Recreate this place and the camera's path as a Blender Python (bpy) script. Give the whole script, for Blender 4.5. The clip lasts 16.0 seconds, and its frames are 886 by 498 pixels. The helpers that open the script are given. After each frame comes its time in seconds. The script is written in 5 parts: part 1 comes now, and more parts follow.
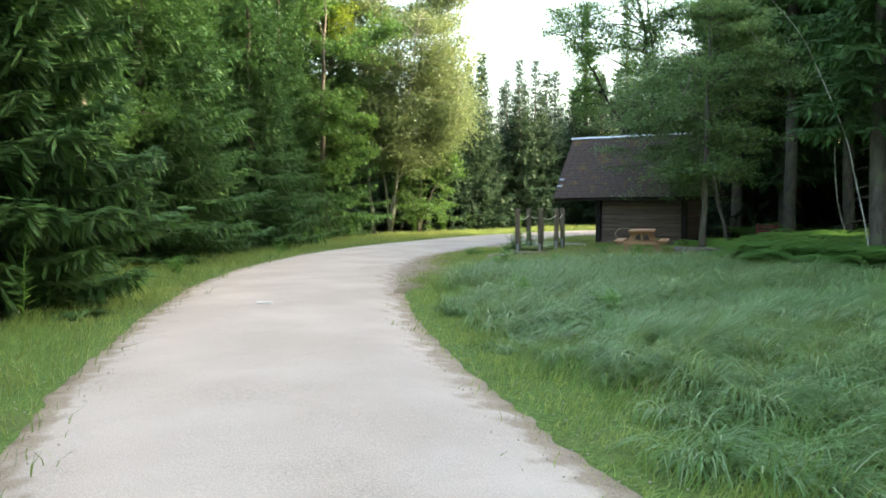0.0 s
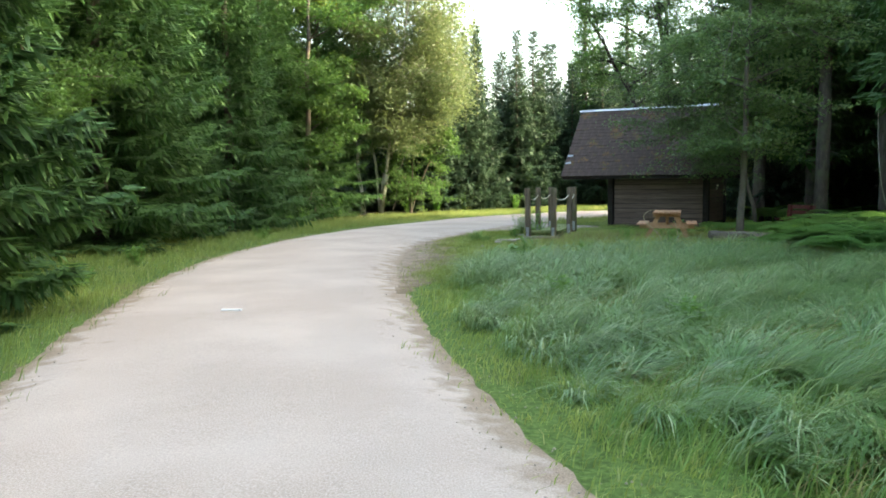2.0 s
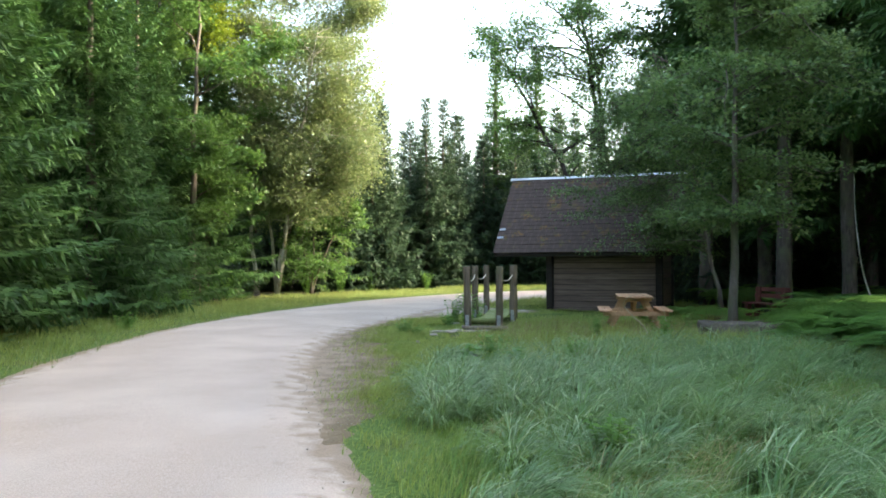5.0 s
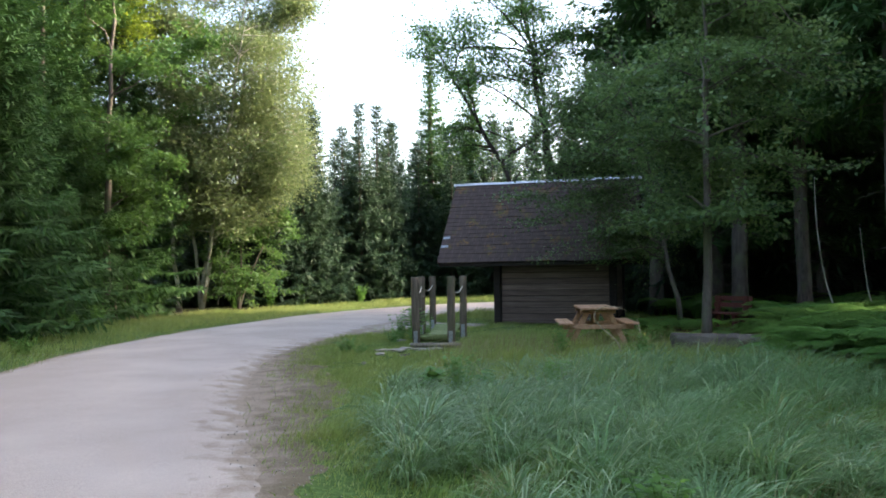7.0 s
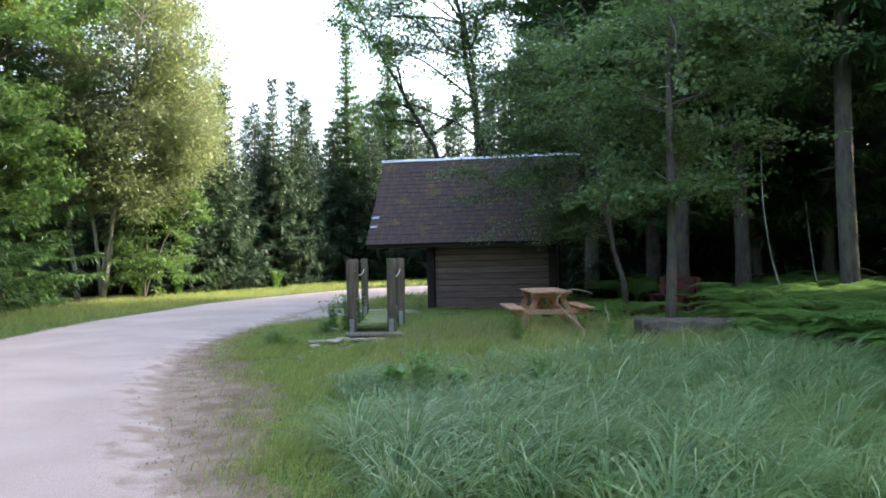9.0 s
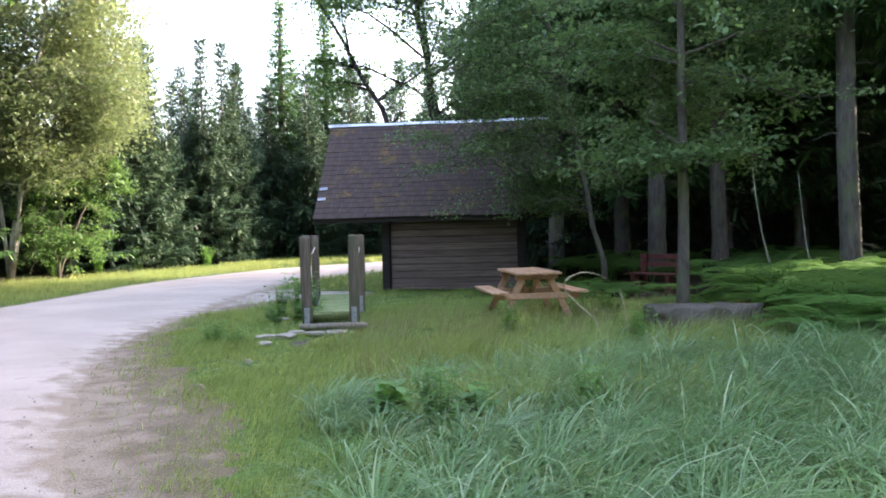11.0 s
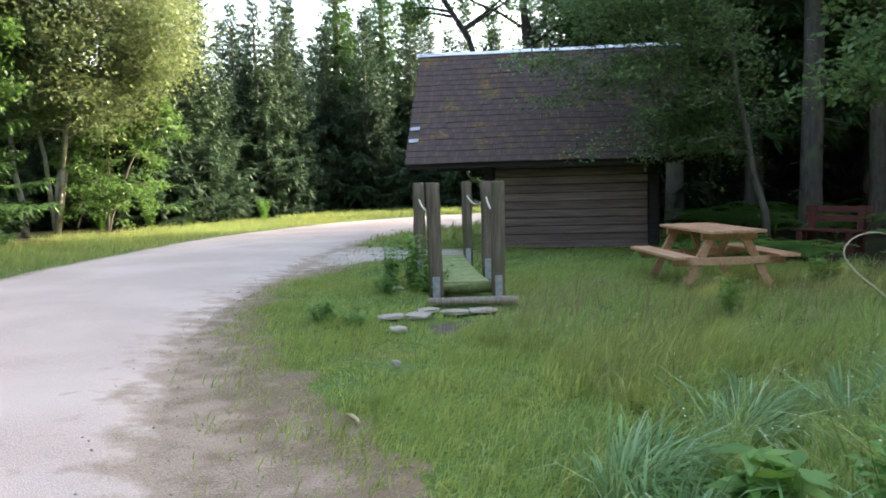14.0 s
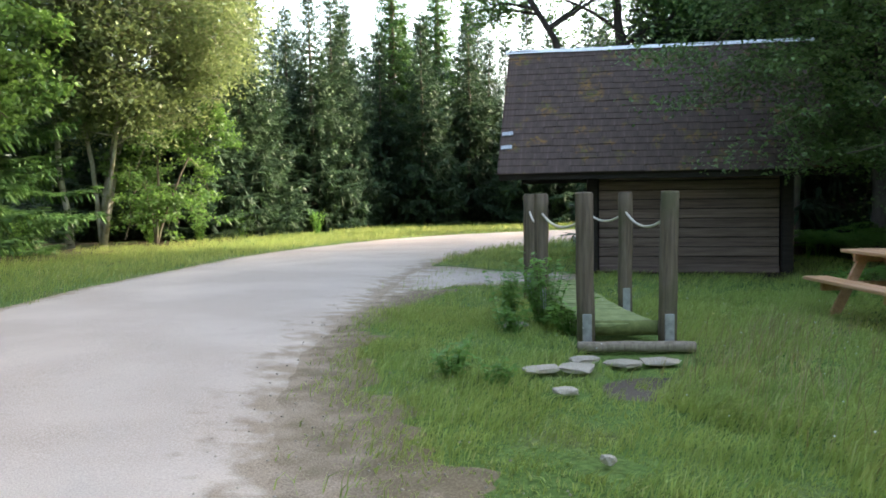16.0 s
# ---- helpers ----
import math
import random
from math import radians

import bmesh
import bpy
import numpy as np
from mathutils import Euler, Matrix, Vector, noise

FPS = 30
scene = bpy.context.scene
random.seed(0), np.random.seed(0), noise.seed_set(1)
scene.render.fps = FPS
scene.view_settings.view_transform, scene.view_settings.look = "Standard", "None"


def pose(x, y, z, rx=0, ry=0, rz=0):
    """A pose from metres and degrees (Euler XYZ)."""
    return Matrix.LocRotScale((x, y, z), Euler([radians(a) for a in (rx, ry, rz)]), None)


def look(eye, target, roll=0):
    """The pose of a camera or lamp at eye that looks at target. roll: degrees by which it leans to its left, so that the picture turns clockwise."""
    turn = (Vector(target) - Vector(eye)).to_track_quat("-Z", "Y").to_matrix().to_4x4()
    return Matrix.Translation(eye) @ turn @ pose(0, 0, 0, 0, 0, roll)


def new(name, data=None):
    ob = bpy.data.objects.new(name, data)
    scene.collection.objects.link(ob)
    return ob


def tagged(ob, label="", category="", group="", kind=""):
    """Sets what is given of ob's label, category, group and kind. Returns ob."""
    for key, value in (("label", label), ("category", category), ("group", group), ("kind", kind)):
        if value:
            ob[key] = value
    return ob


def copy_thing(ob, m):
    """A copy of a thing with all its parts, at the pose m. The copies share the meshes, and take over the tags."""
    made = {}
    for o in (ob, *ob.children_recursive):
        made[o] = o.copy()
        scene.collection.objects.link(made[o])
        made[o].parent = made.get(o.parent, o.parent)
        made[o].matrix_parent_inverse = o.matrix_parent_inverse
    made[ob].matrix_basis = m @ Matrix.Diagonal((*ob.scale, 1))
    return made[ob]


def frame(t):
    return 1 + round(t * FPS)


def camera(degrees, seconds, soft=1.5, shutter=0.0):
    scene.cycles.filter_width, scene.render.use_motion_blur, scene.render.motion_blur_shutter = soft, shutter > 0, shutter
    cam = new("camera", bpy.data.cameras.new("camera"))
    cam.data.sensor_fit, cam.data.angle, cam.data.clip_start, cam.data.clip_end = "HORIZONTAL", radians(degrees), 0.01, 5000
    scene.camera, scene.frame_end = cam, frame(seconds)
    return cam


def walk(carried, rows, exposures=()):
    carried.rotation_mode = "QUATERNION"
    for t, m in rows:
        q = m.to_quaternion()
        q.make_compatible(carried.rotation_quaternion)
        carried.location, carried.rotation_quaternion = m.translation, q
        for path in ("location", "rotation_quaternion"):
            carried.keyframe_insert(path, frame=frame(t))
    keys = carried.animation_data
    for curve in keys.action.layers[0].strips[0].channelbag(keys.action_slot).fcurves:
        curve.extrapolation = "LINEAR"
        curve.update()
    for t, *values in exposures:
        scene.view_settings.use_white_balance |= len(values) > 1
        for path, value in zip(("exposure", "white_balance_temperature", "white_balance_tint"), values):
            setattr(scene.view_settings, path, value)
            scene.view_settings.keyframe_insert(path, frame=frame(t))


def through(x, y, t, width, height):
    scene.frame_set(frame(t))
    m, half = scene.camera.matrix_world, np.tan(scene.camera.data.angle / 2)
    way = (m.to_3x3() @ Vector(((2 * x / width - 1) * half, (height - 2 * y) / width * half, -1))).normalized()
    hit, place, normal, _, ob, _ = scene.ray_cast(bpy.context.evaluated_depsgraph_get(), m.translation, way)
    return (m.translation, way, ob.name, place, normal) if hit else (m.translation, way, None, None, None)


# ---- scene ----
cam = camera(56.0, 16.0, soft=1.75)
PATH = [
    (0, (2.322, 1.234, 1.553), (2.109, 3.219, 1.448), -0.5),
    (0.5, (2.158, 1.917, 1.548), (1.939, 3.9, 1.4), -0.6),
    (1, (1.989, 2.613, 1.543), (1.772, 4.592, 1.35), -0.6),
    (1.5, (1.811, 3.338, 1.54), (1.601, 5.319, 1.36), -0.7),
    (2, (1.622, 4.102, 1.54), (1.44, 6.087, 1.386), -0.6),
    (2.5, (1.426, 4.898, 1.54), (1.276, 6.888, 1.412), -0.6),
    (3, (1.231, 5.713, 1.541), (1.117, 7.707, 1.44), -0.5),
    (3.5, (1.047, 6.526, 1.54), (0.977, 8.524, 1.468), -0.3),
    (4, (0.883, 7.322, 1.539), (0.859, 9.322, 1.502), -0.2),
    (4.5, (0.737, 8.091, 1.536), (0.764, 10.091, 1.539), -0.2),
    (7, (0.365, 10.57, 1.492), (0.608, 12.554, 1.55), -0.9),
    (7.5, (0.28, 10.989, 1.474), (0.577, 12.966, 1.521), -1.0),
    (8, (0.194, 11.408, 1.461), (0.549, 13.376, 1.492), -1.1),
    (8.5, (0.111, 11.84, 1.453), (0.522, 13.797, 1.476), -1.2),
    (9, (0.033, 12.292, 1.451), (0.488, 14.239, 1.467), -1.3),
    (11.5, (-0.098, 15.343, 1.502), (0.525, 17.242, 1.446), -1.5),
    (12, (-0.183, 15.917, 1.492), (0.431, 17.82, 1.438), -1.6),
    (12.5, (-0.275, 16.488, 1.479), (0.322, 18.396, 1.431), -1.6),
    (13, (-0.372, 17.058, 1.465), (0.209, 18.97, 1.396), -1.6),
    (13.5, (-0.474, 17.63, 1.45), (0.088, 19.546, 1.328), -1.6),
    (14, (-0.579, 18.21, 1.433), (-0.06, 20.135, 1.271), -1.6),
    (14.5, (-0.688, 18.8, 1.417), (-0.227, 20.738, 1.24), -1.4),
    (15, (-0.798, 19.395, 1.404), (-0.37, 21.342, 1.24), -1.2),
    (15.5, (-0.909, 19.991, 1.393), (-0.49, 21.942, 1.252), -1.0),
    (16, (-1.021, 20.586, 1.383), (-0.588, 22.534, 1.261), -0.8),
]
EXPOSURES = [(0.0, 3.15, 7900, 4), (4.0, 3.25, 7700, 6), (7.0, 2.7, 7000, 14), (8.0, 3.0, 6900, 17), (9.0, 3.1, 6900, 19), (11.5, 3.5, 7000, 22), (12.5, 3.5, 7000, 21), (14.0, 3.3, 7400, 15), (16.0, 3.12, 7600, 9)]
walk(cam, [(t, look(eye, target, roll)) for t, eye, target, roll in PATH], EXPOSURES)

# ---- world, sun ----
SUN_AZ, SUN_EL = 82.0, 24.0      # degrees clockwise from +y, and above the horizon
world = bpy.data.worlds.new("sky_world")
scene.world = world
world.use_nodes = True
wn, wl = world.node_tree.nodes, world.node_tree.links
sky = wn.new("ShaderNodeTexSky")
sky.sky_type, sky.sun_disc = "NISHITA", False
sky.sun_elevation, sky.sun_rotation = radians(SUN_EL), radians(SUN_AZ)
sky.air_density, sky.dust_density, sky.ozone_density = 1.0, 3.0, 1.0
wl.new(sky.outputs[0], wn["Background"].inputs[0])
wn["Background"].inputs[1].default_value = 0.15
sun = new("sun", bpy.data.lights.new("sun", "SUN"))
sun.data.energy, sun.data.angle, sun.data.color = 1.6, radians(0.6), (1.0, 0.94, 0.84)
_az, _el = radians(SUN_AZ), radians(SUN_EL)
sun.matrix_world = look((60 * math.sin(_az), 60 * math.cos(_az), 60 * math.tan(_el)), (0, 0, 0))

# ---- materials ----
def ramp_node(nt, fac, stops):
    n = nt.nodes.new("ShaderNodeValToRGB")
    e = n.color_ramp.elements
    while len(e) < len(stops):
        e.new(0.5)
    for el, (p, c) in zip(e, stops):
        el.position, el.color = p, (*c, 1)
    nt.links.new(fac, n.inputs[0])
    return n.outputs[0]


def noise_node(nt, scale, detail=4.0, rough=0.55, stretch=None, space="Object"):
    tc = nt.nodes.new("ShaderNodeTexCoord")
    src = tc.outputs[space]
    if stretch:
        mp = nt.nodes.new("ShaderNodeMapping")
        mp.inputs["Scale"].default_value = stretch
        nt.links.new(src, mp.inputs[0])
        src = mp.outputs[0]
    n = nt.nodes.new("ShaderNodeTexNoise")
    n.inputs["Scale"].default_value, n.inputs["Detail"].default_value, n.inputs["Roughness"].default_value = scale, detail, rough
    nt.links.new(src, n.inputs["Vector"])
    return n.outputs[0]


def world_noise(nt, scale, detail=3.0):
    g = nt.nodes.new("ShaderNodeNewGeometry")
    n = nt.nodes.new("ShaderNodeTexNoise")
    n.inputs["Scale"].default_value, n.inputs["Detail"].default_value = scale, detail
    nt.links.new(g.outputs["Position"], n.inputs["Vector"])
    return n.outputs[0]


def mix_node(nt, fac, a, b, how="MIX"):
    n = nt.nodes.new("ShaderNodeMix")
    n.data_type, n.blend_type = "RGBA", how
    for sock, v in ((n.inputs[0], fac), (n.inputs[6], a), (n.inputs[7], b)):
        if isinstance(v, (int, float)):
            sock.default_value = v
        elif isinstance(v, tuple):
            sock.default_value = (*v, 1)
        else:
            nt.links.new(v, sock)
    return n.outputs[2]


def bump_node(nt, height, strength, dist):
    n = nt.nodes.new("ShaderNodeBump")
    n.inputs["Strength"].default_value, n.inputs["Distance"].default_value = strength, dist
    nt.links.new(height, n.inputs["Height"])
    return n.outputs[0]


def blank(name, rough=0.8, metal=0.0, spec=0.5):
    m = bpy.data.materials.new(name)
    m.use_nodes = True
    b = m.node_tree.nodes["Principled BSDF"]
    b.inputs["Roughness"].default_value, b.inputs["Metallic"].default_value = rough, metal
    b.inputs["Specular IOR Level"].default_value = spec
    return m, m.node_tree, b


def random_island(nt):
    return nt.nodes.new("ShaderNodeNewGeometry").outputs["Random Per Island"]


def leaf_material(name, stops, big, rough=0.5, through=0.35, scale=0.35, spec=0.35):
    """Leaves: colour varies leaf by leaf and in drifts; light passes through in part."""
    m, nt, b = blank(name, rough, spec=spec)
    col = ramp_node(nt, random_island(nt), stops)
    col = mix_node(nt, ramp_node(nt, world_noise(nt, scale), [(0.35, (0, 0, 0)), (0.7, (1, 1, 1))]), col, mix_node(nt, 0.6, col, big))
    nt.links.new(col, b.inputs["Base Color"])
    t = nt.nodes.new("ShaderNodeBsdfTranslucent")
    nt.links.new(mix_node(nt, 0.5, col, (stops[-1][1][0] * 1.5, stops[-1][1][1] * 1.5, stops[-1][1][2])), t.inputs[0])
    mx = nt.nodes.new("ShaderNodeMixShader")
    mx.inputs[0].default_value = through
    nt.links.new(b.outputs[0], mx.inputs[1])
    nt.links.new(t.outputs[0], mx.inputs[2])
    nt.links.new(mx.outputs[0], nt.nodes["Material Output"].inputs[0])
    return m


def wood_material(name, stops, stretch, grain=9.0, rough=0.8, rnd=0.25, bump=0.4, stain=None):
    m, nt, b = blank(name, rough, spec=0.3)
    g = noise_node(nt, grain, 6, 0.65, stretch)
    col = ramp_node(nt, g, stops)
    oi = nt.nodes.new("ShaderNodeObjectInfo").outputs["Random"]
    col = mix_node(nt, ramp_node(nt, oi, [(0, (0, 0, 0)), (1, (rnd, rnd, rnd))]), col, tuple(c * 0.45 for c in stops[0][1]))
    if stain:
        col = mix_node(nt, ramp_node(nt, world_noise(nt, 2.2, 5), [(0.48, (0, 0, 0)), (0.68, (0.8, 0.8, 0.8))]), col, stain)
    nt.links.new(col, b.inputs["Base Color"])
    nt.links.new(bump_node(nt, g, bump, 0.01), b.inputs["Normal"])
    return m


def gravel_material(name, stops, patch, bump=0.5, edged=False):
    m, nt, b = blank(name, 0.95, spec=0.2)
    fine = world_noise(nt, 90, 4)
    mid = world_noise(nt, 9, 5)
    wide = world_noise(nt, 0.55, 4)
    col = ramp_node(nt, fine, stops)
    col = mix_node(nt, ramp_node(nt, mid, [(0.4, (0, 0, 0)), (0.8, (0.25, 0.25, 0.25))]), col, patch)
    col = mix_node(nt, ramp_node(nt, wide, [(0.4, (0, 0, 0)), (0.7, (0.45, 0.45, 0.45))]), col, tuple(c * 1.12 for c in stops[-1][1]))
    if edged:                                  # looser, browner gravel where the surface thins out
        at = nt.nodes.new("ShaderNodeAttribute")
        at.attribute_name = "edge"
        n = nt.nodes.new("ShaderNodeMath")
        n.operation = "MULTIPLY_ADD"
        nt.links.new(world_noise(nt, 3.5, 6), n.inputs[0])
        n.inputs[1].default_value = 1.0
        nt.links.new(at.outputs["Fac"], n.inputs[2])
        loose = ramp_node(nt, fine, [(0.3, (0.19, 0.14, 0.095)), (0.55, (0.33, 0.252, 0.18)), (0.75, (0.49, 0.40, 0.30))])
        soil = ramp_node(nt, fine, [(0.35, (0.11, 0.082, 0.047)), (0.7, (0.25, 0.195, 0.12))])
        col = mix_node(nt, ramp_node(nt, n.outputs[0], [(0.80, (0, 0, 0)), (1.0, (0.85, 0.85, 0.85))]), col, loose)
        wide2 = nt.nodes.new("ShaderNodeMath")
        wide2.operation = "SUBTRACT"
        nt.links.new(n.outputs[0], wide2.inputs[0])
        wide2.inputs[1].default_value = 0.55
        col = mix_node(nt, ramp_node(nt, wide2.outputs[0], [(0.55, (0, 0, 0)), (0.85, (0.9, 0.9, 0.9))]), col, soil)
    nt.links.new(col, b.inputs["Base Color"])
    nt.links.new(bump_node(nt, fine, bump, 0.012), b.inputs["Normal"])
    return m


M_ROAD = gravel_material("pale_gravel", [(0.3, (0.355, 0.287, 0.24)), (0.55, (0.50, 0.418, 0.355)), (0.75, (0.61, 0.527, 0.46))], (0.43, 0.348, 0.285), 0.5, True)
M_DIRT = gravel_material("brown_soil", [(0.3, (0.04, 0.03, 0.022)), (0.55, (0.09, 0.07, 0.05)), (0.78, (0.20, 0.17, 0.14))], (0.06, 0.045, 0.032), 0.8)
M_STONE = gravel_material("grey_stone", [(0.3, (0.26, 0.22, 0.175)), (0.6, (0.42, 0.365, 0.30)), (0.8, (0.54, 0.485, 0.41))], (0.33, 0.28, 0.215))


def ground_material():
    m, nt, b = blank("forest_ground", 0.95, spec=0.15)
    fine, wide = world_noise(nt, 25, 5), world_noise(nt, 0.8, 4)
    grass = ramp_node(nt, fine, [(0.3, (0.05, 0.085, 0.02)), (0.55, (0.105, 0.175, 0.042)), (0.8, (0.19, 0.24, 0.08))])
    grass = mix_node(nt, ramp_node(nt, wide, [(0.55, (0, 0, 0)), (0.75, (0.6, 0.6, 0.6))]), grass, (0.16, 0.125, 0.06))
    litter = ramp_node(nt, fine, [(0.3, (0.025, 0.018, 0.012)), (0.6, (0.065, 0.046, 0.03)), (0.8, (0.12, 0.09, 0.06))])
    litter = mix_node(nt, ramp_node(nt, wide, [(0.45, (0, 0, 0)), (0.6, (0.8, 0.8, 0.8))]), litter, (0.05, 0.075, 0.02))
    at = nt.nodes.new("ShaderNodeAttribute")
    at.attribute_name = "woods"
    nt.links.new(mix_node(nt, at.outputs["Fac"], grass, litter), b.inputs["Base Color"])
    nt.links.new(bump_node(nt, fine, 0.8, 0.03), b.inputs["Normal"])
    return m


M_GROUND = ground_material()
M_SPRUCE = leaf_material("spruce_needles", [(0.0, (0.025, 0.074, 0.028)), (0.6, (0.053, 0.132, 0.042)), (1.0, (0.105, 0.21, 0.06))], (0.065, 0.135, 0.033), 0.6, 0.16, 0.25, 0.25)
M_FARSPRUCE = leaf_material("dark_spruce_needles", [(0.0, (0.016, 0.044, 0.026)), (0.6, (0.033, 0.075, 0.042)), (1.0, (0.065, 0.12, 0.055))], (0.045, 0.08, 0.035), 0.6, 0.12, 0.15, 0.25)
M_BROADLEAF = leaf_material("green_leaves", [(0.0, (0.045, 0.11, 0.035)), (0.6, (0.078, 0.17, 0.05)), (1.0, (0.13, 0.24, 0.07))], (0.105, 0.19, 0.05), 0.5, 0.4)
M_DARKLEAF = leaf_material("shade_leaves", [(0.0, (0.06, 0.13, 0.055)), (0.6, (0.115, 0.205, 0.08)), (1.0, (0.20, 0.30, 0.12))], (0.14, 0.22, 0.075), 0.45, 0.4)
M_PALELEAF = leaf_material("pale_birch_leaves", [(0.0, (0.085, 0.14, 0.06)), (0.6, (0.145, 0.20, 0.092)), (1.0, (0.22, 0.27, 0.14))], (0.145, 0.185, 0.08), 0.5, 0.38)
M_YELLOWLEAF = leaf_material("yellow_green_leaves", [(0.0, (0.10, 0.17, 0.025)), (0.6, (0.165, 0.25, 0.035)), (1.0, (0.25, 0.32, 0.05))], (0.20, 0.25, 0.03), 0.5, 0.4)
M_LONGGRASS = leaf_material("long_bluish_grass", [(0.0, (0.038, 0.115, 0.024)), (0.5, (0.095, 0.245, 0.065)), (0.88, (0.23, 0.42, 0.16)), (1.0, (0.46, 0.48, 0.25))], (0.14, 0.27, 0.04), 0.5, 0.38, 0.5, 0.22)
# the palest stops paint highlights into the colour of single blades
M_TUFT = leaf_material("glossy_long_blades", [(0.0, (0.022, 0.075, 0.022)), (0.45, (0.060, 0.175, 0.055)), (0.8, (0.19, 0.37, 0.15)), (1.0, (0.56, 0.64, 0.42))], (0.11, 0.24, 0.05), 0.4, 0.32, 0.7, 0.4)
M_SHORTGRASS = leaf_material("short_meadow_grass", [(0.0, (0.055, 0.125, 0.025)), (0.5, (0.16, 0.295, 0.06)), (0.9, (0.33, 0.47, 0.13)), (1.0, (0.55, 0.52, 0.28))], (0.33, 0.42, 0.10), 0.5, 0.45, 1.1, 0.35)
M_VERGE = leaf_material("roadside_grass", [(0.0, (0.045, 0.11, 0.022)), (0.5, (0.115, 0.23, 0.05)), (0.9, (0.24, 0.37, 0.10)), (1.0, (0.5, 0.48, 0.27))], (0.20, 0.30, 0.07), 0.5, 0.42, 0.8, 0.3)
M_STRAW = leaf_material("dry_straw", [(0.0, (0.16, 0.13, 0.06)), (0.6, (0.33, 0.27, 0.14)), (1.0, (0.52, 0.45, 0.27))], (0.25, 0.22, 0.10), 0.7, 0.25, 0.8, 0.2)
M_FERN = leaf_material("bracken_fronds", [(0.0, (0.07, 0.18, 0.045)), (0.6, (0.13, 0.29, 0.075)), (1.0, (0.22, 0.40, 0.11))], (0.18, 0.32, 0.06), 0.5, 0.42, 0.6)
M_BARK = wood_material("spruce_bark", [(0.3, (0.075, 0.06, 0.05)), (0.6, (0.165, 0.137, 0.115)), (0.8, (0.27, 0.235, 0.20))], (1, 1, 0.25), 12, 0.95, 0.3, 0.9, (0.14, 0.155, 0.085))
M_PALEBARK = wood_material("pale_bark", [(0.3, (0.24, 0.215, 0.17)), (0.5, (0.46, 0.43, 0.37)), (0.75, (0.66, 0.63, 0.57))], (1, 1, 0.5), 7, 0.85, 0.2, 0.5, (0.18, 0.17, 0.09))
M_BIRCHBARK = wood_material("birch_bark", [(0.34, (0.07, 0.06, 0.05)), (0.45, (0.55, 0.53, 0.49)), (0.8, (0.72, 0.70, 0.66))], (0.5, 0.5, 2.2), 5, 0.75, 0.15, 0.3)
M_DARKBARK = wood_material("dark_alder_bark", [(0.3, (0.03, 0.025, 0.022)), (0.7, (0.085, 0.07, 0.06))], (1, 1, 0.3), 12, 0.95, 0.2, 0.8)
M_LOG = wood_material("weathered_post_wood", [(0.3, (0.095, 0.070, 0.050)), (0.55, (0.185, 0.143, 0.105)), (0.8, (0.28, 0.225, 0.17))], (1, 1, 0.07), 26, 0.85, 0.2, 0.6, (0.10, 0.10, 0.05))
M_WALL = wood_material("dark_stained_boards", [(0.3, (0.115, 0.078, 0.063)), (0.55, (0.225, 0.158, 0.130)), (0.8, (0.34, 0.25, 0.21))], (0.06, 1, 1), 22, 0.8, 0.35, 0.5)
M_DARKWOOD = wood_material("tarred_timber", [(0.3, (0.016, 0.013, 0.011)), (0.7, (0.045, 0.035, 0.03))], (0.1, 1, 1), 16, 0.8, 0.2, 0.5)
M_TABLE = wood_material("fresh_orange_timber", [(0.3, (0.46, 0.23, 0.12)), (0.55, (0.62, 0.35, 0.20)), (0.8, (0.74, 0.48, 0.30))], (1, 0.06, 1), 22, 0.6, 0.2, 0.25)
M_REDWOOD = wood_material("red_brown_timber", [(0.3, (0.09, 0.028, 0.022)), (0.7, (0.20, 0.062, 0.048))], (1, 0.08, 1), 20, 0.6, 0.25, 0.3)
M_TWIG = wood_material("dry_twig", [(0.3, (0.42, 0.31, 0.19)), (0.7, (0.66, 0.53, 0.36))], (1, 1, 1), 12, 0.85, 0.1, 0.3)


def plain(name, colour, rough, metal=0.0, amount=0.25, scale=20):
    m, nt, b = blank(name, rough, metal)
    n = noise_node(nt, scale, 5)
    nt.links.new(ramp_node(nt, n, [(0.3, tuple(c * (1 - amount) for c in colour)), (0.7, tuple(min(1, c * (1 + amount)) for c in colour))]), b.inputs["Base Color"])
    nt.links.new(bump_node(nt, n, 0.15, 0.004), b.inputs["Normal"])
    return m


M_METAL = plain("galvanised_steel", (0.40, 0.41, 0.42), 0.5, 0.8)
M_RIDGE = plain("zinc_ridge_sheet", (0.80, 0.81, 0.83), 0.35, 0.35, 0.08, 4)
M_ROPE = plain("cream_rope", (0.62, 0.57, 0.47), 0.9, 0, 0.25, 120)
M_BOLT = plain("bright_zinc", (0.72, 0.73, 0.74), 0.4, 0.35)
M_FLOWER = plain("white_petals", (0.75, 0.76, 0.72), 0.6, 0, 0.1)
M_THISTLE = plain("thistle_purple", (0.25, 0.12, 0.32), 0.7)
M_CLOTH = plain("white_litter", (0.80, 0.79, 0.76), 0.6, 0, 0.1)


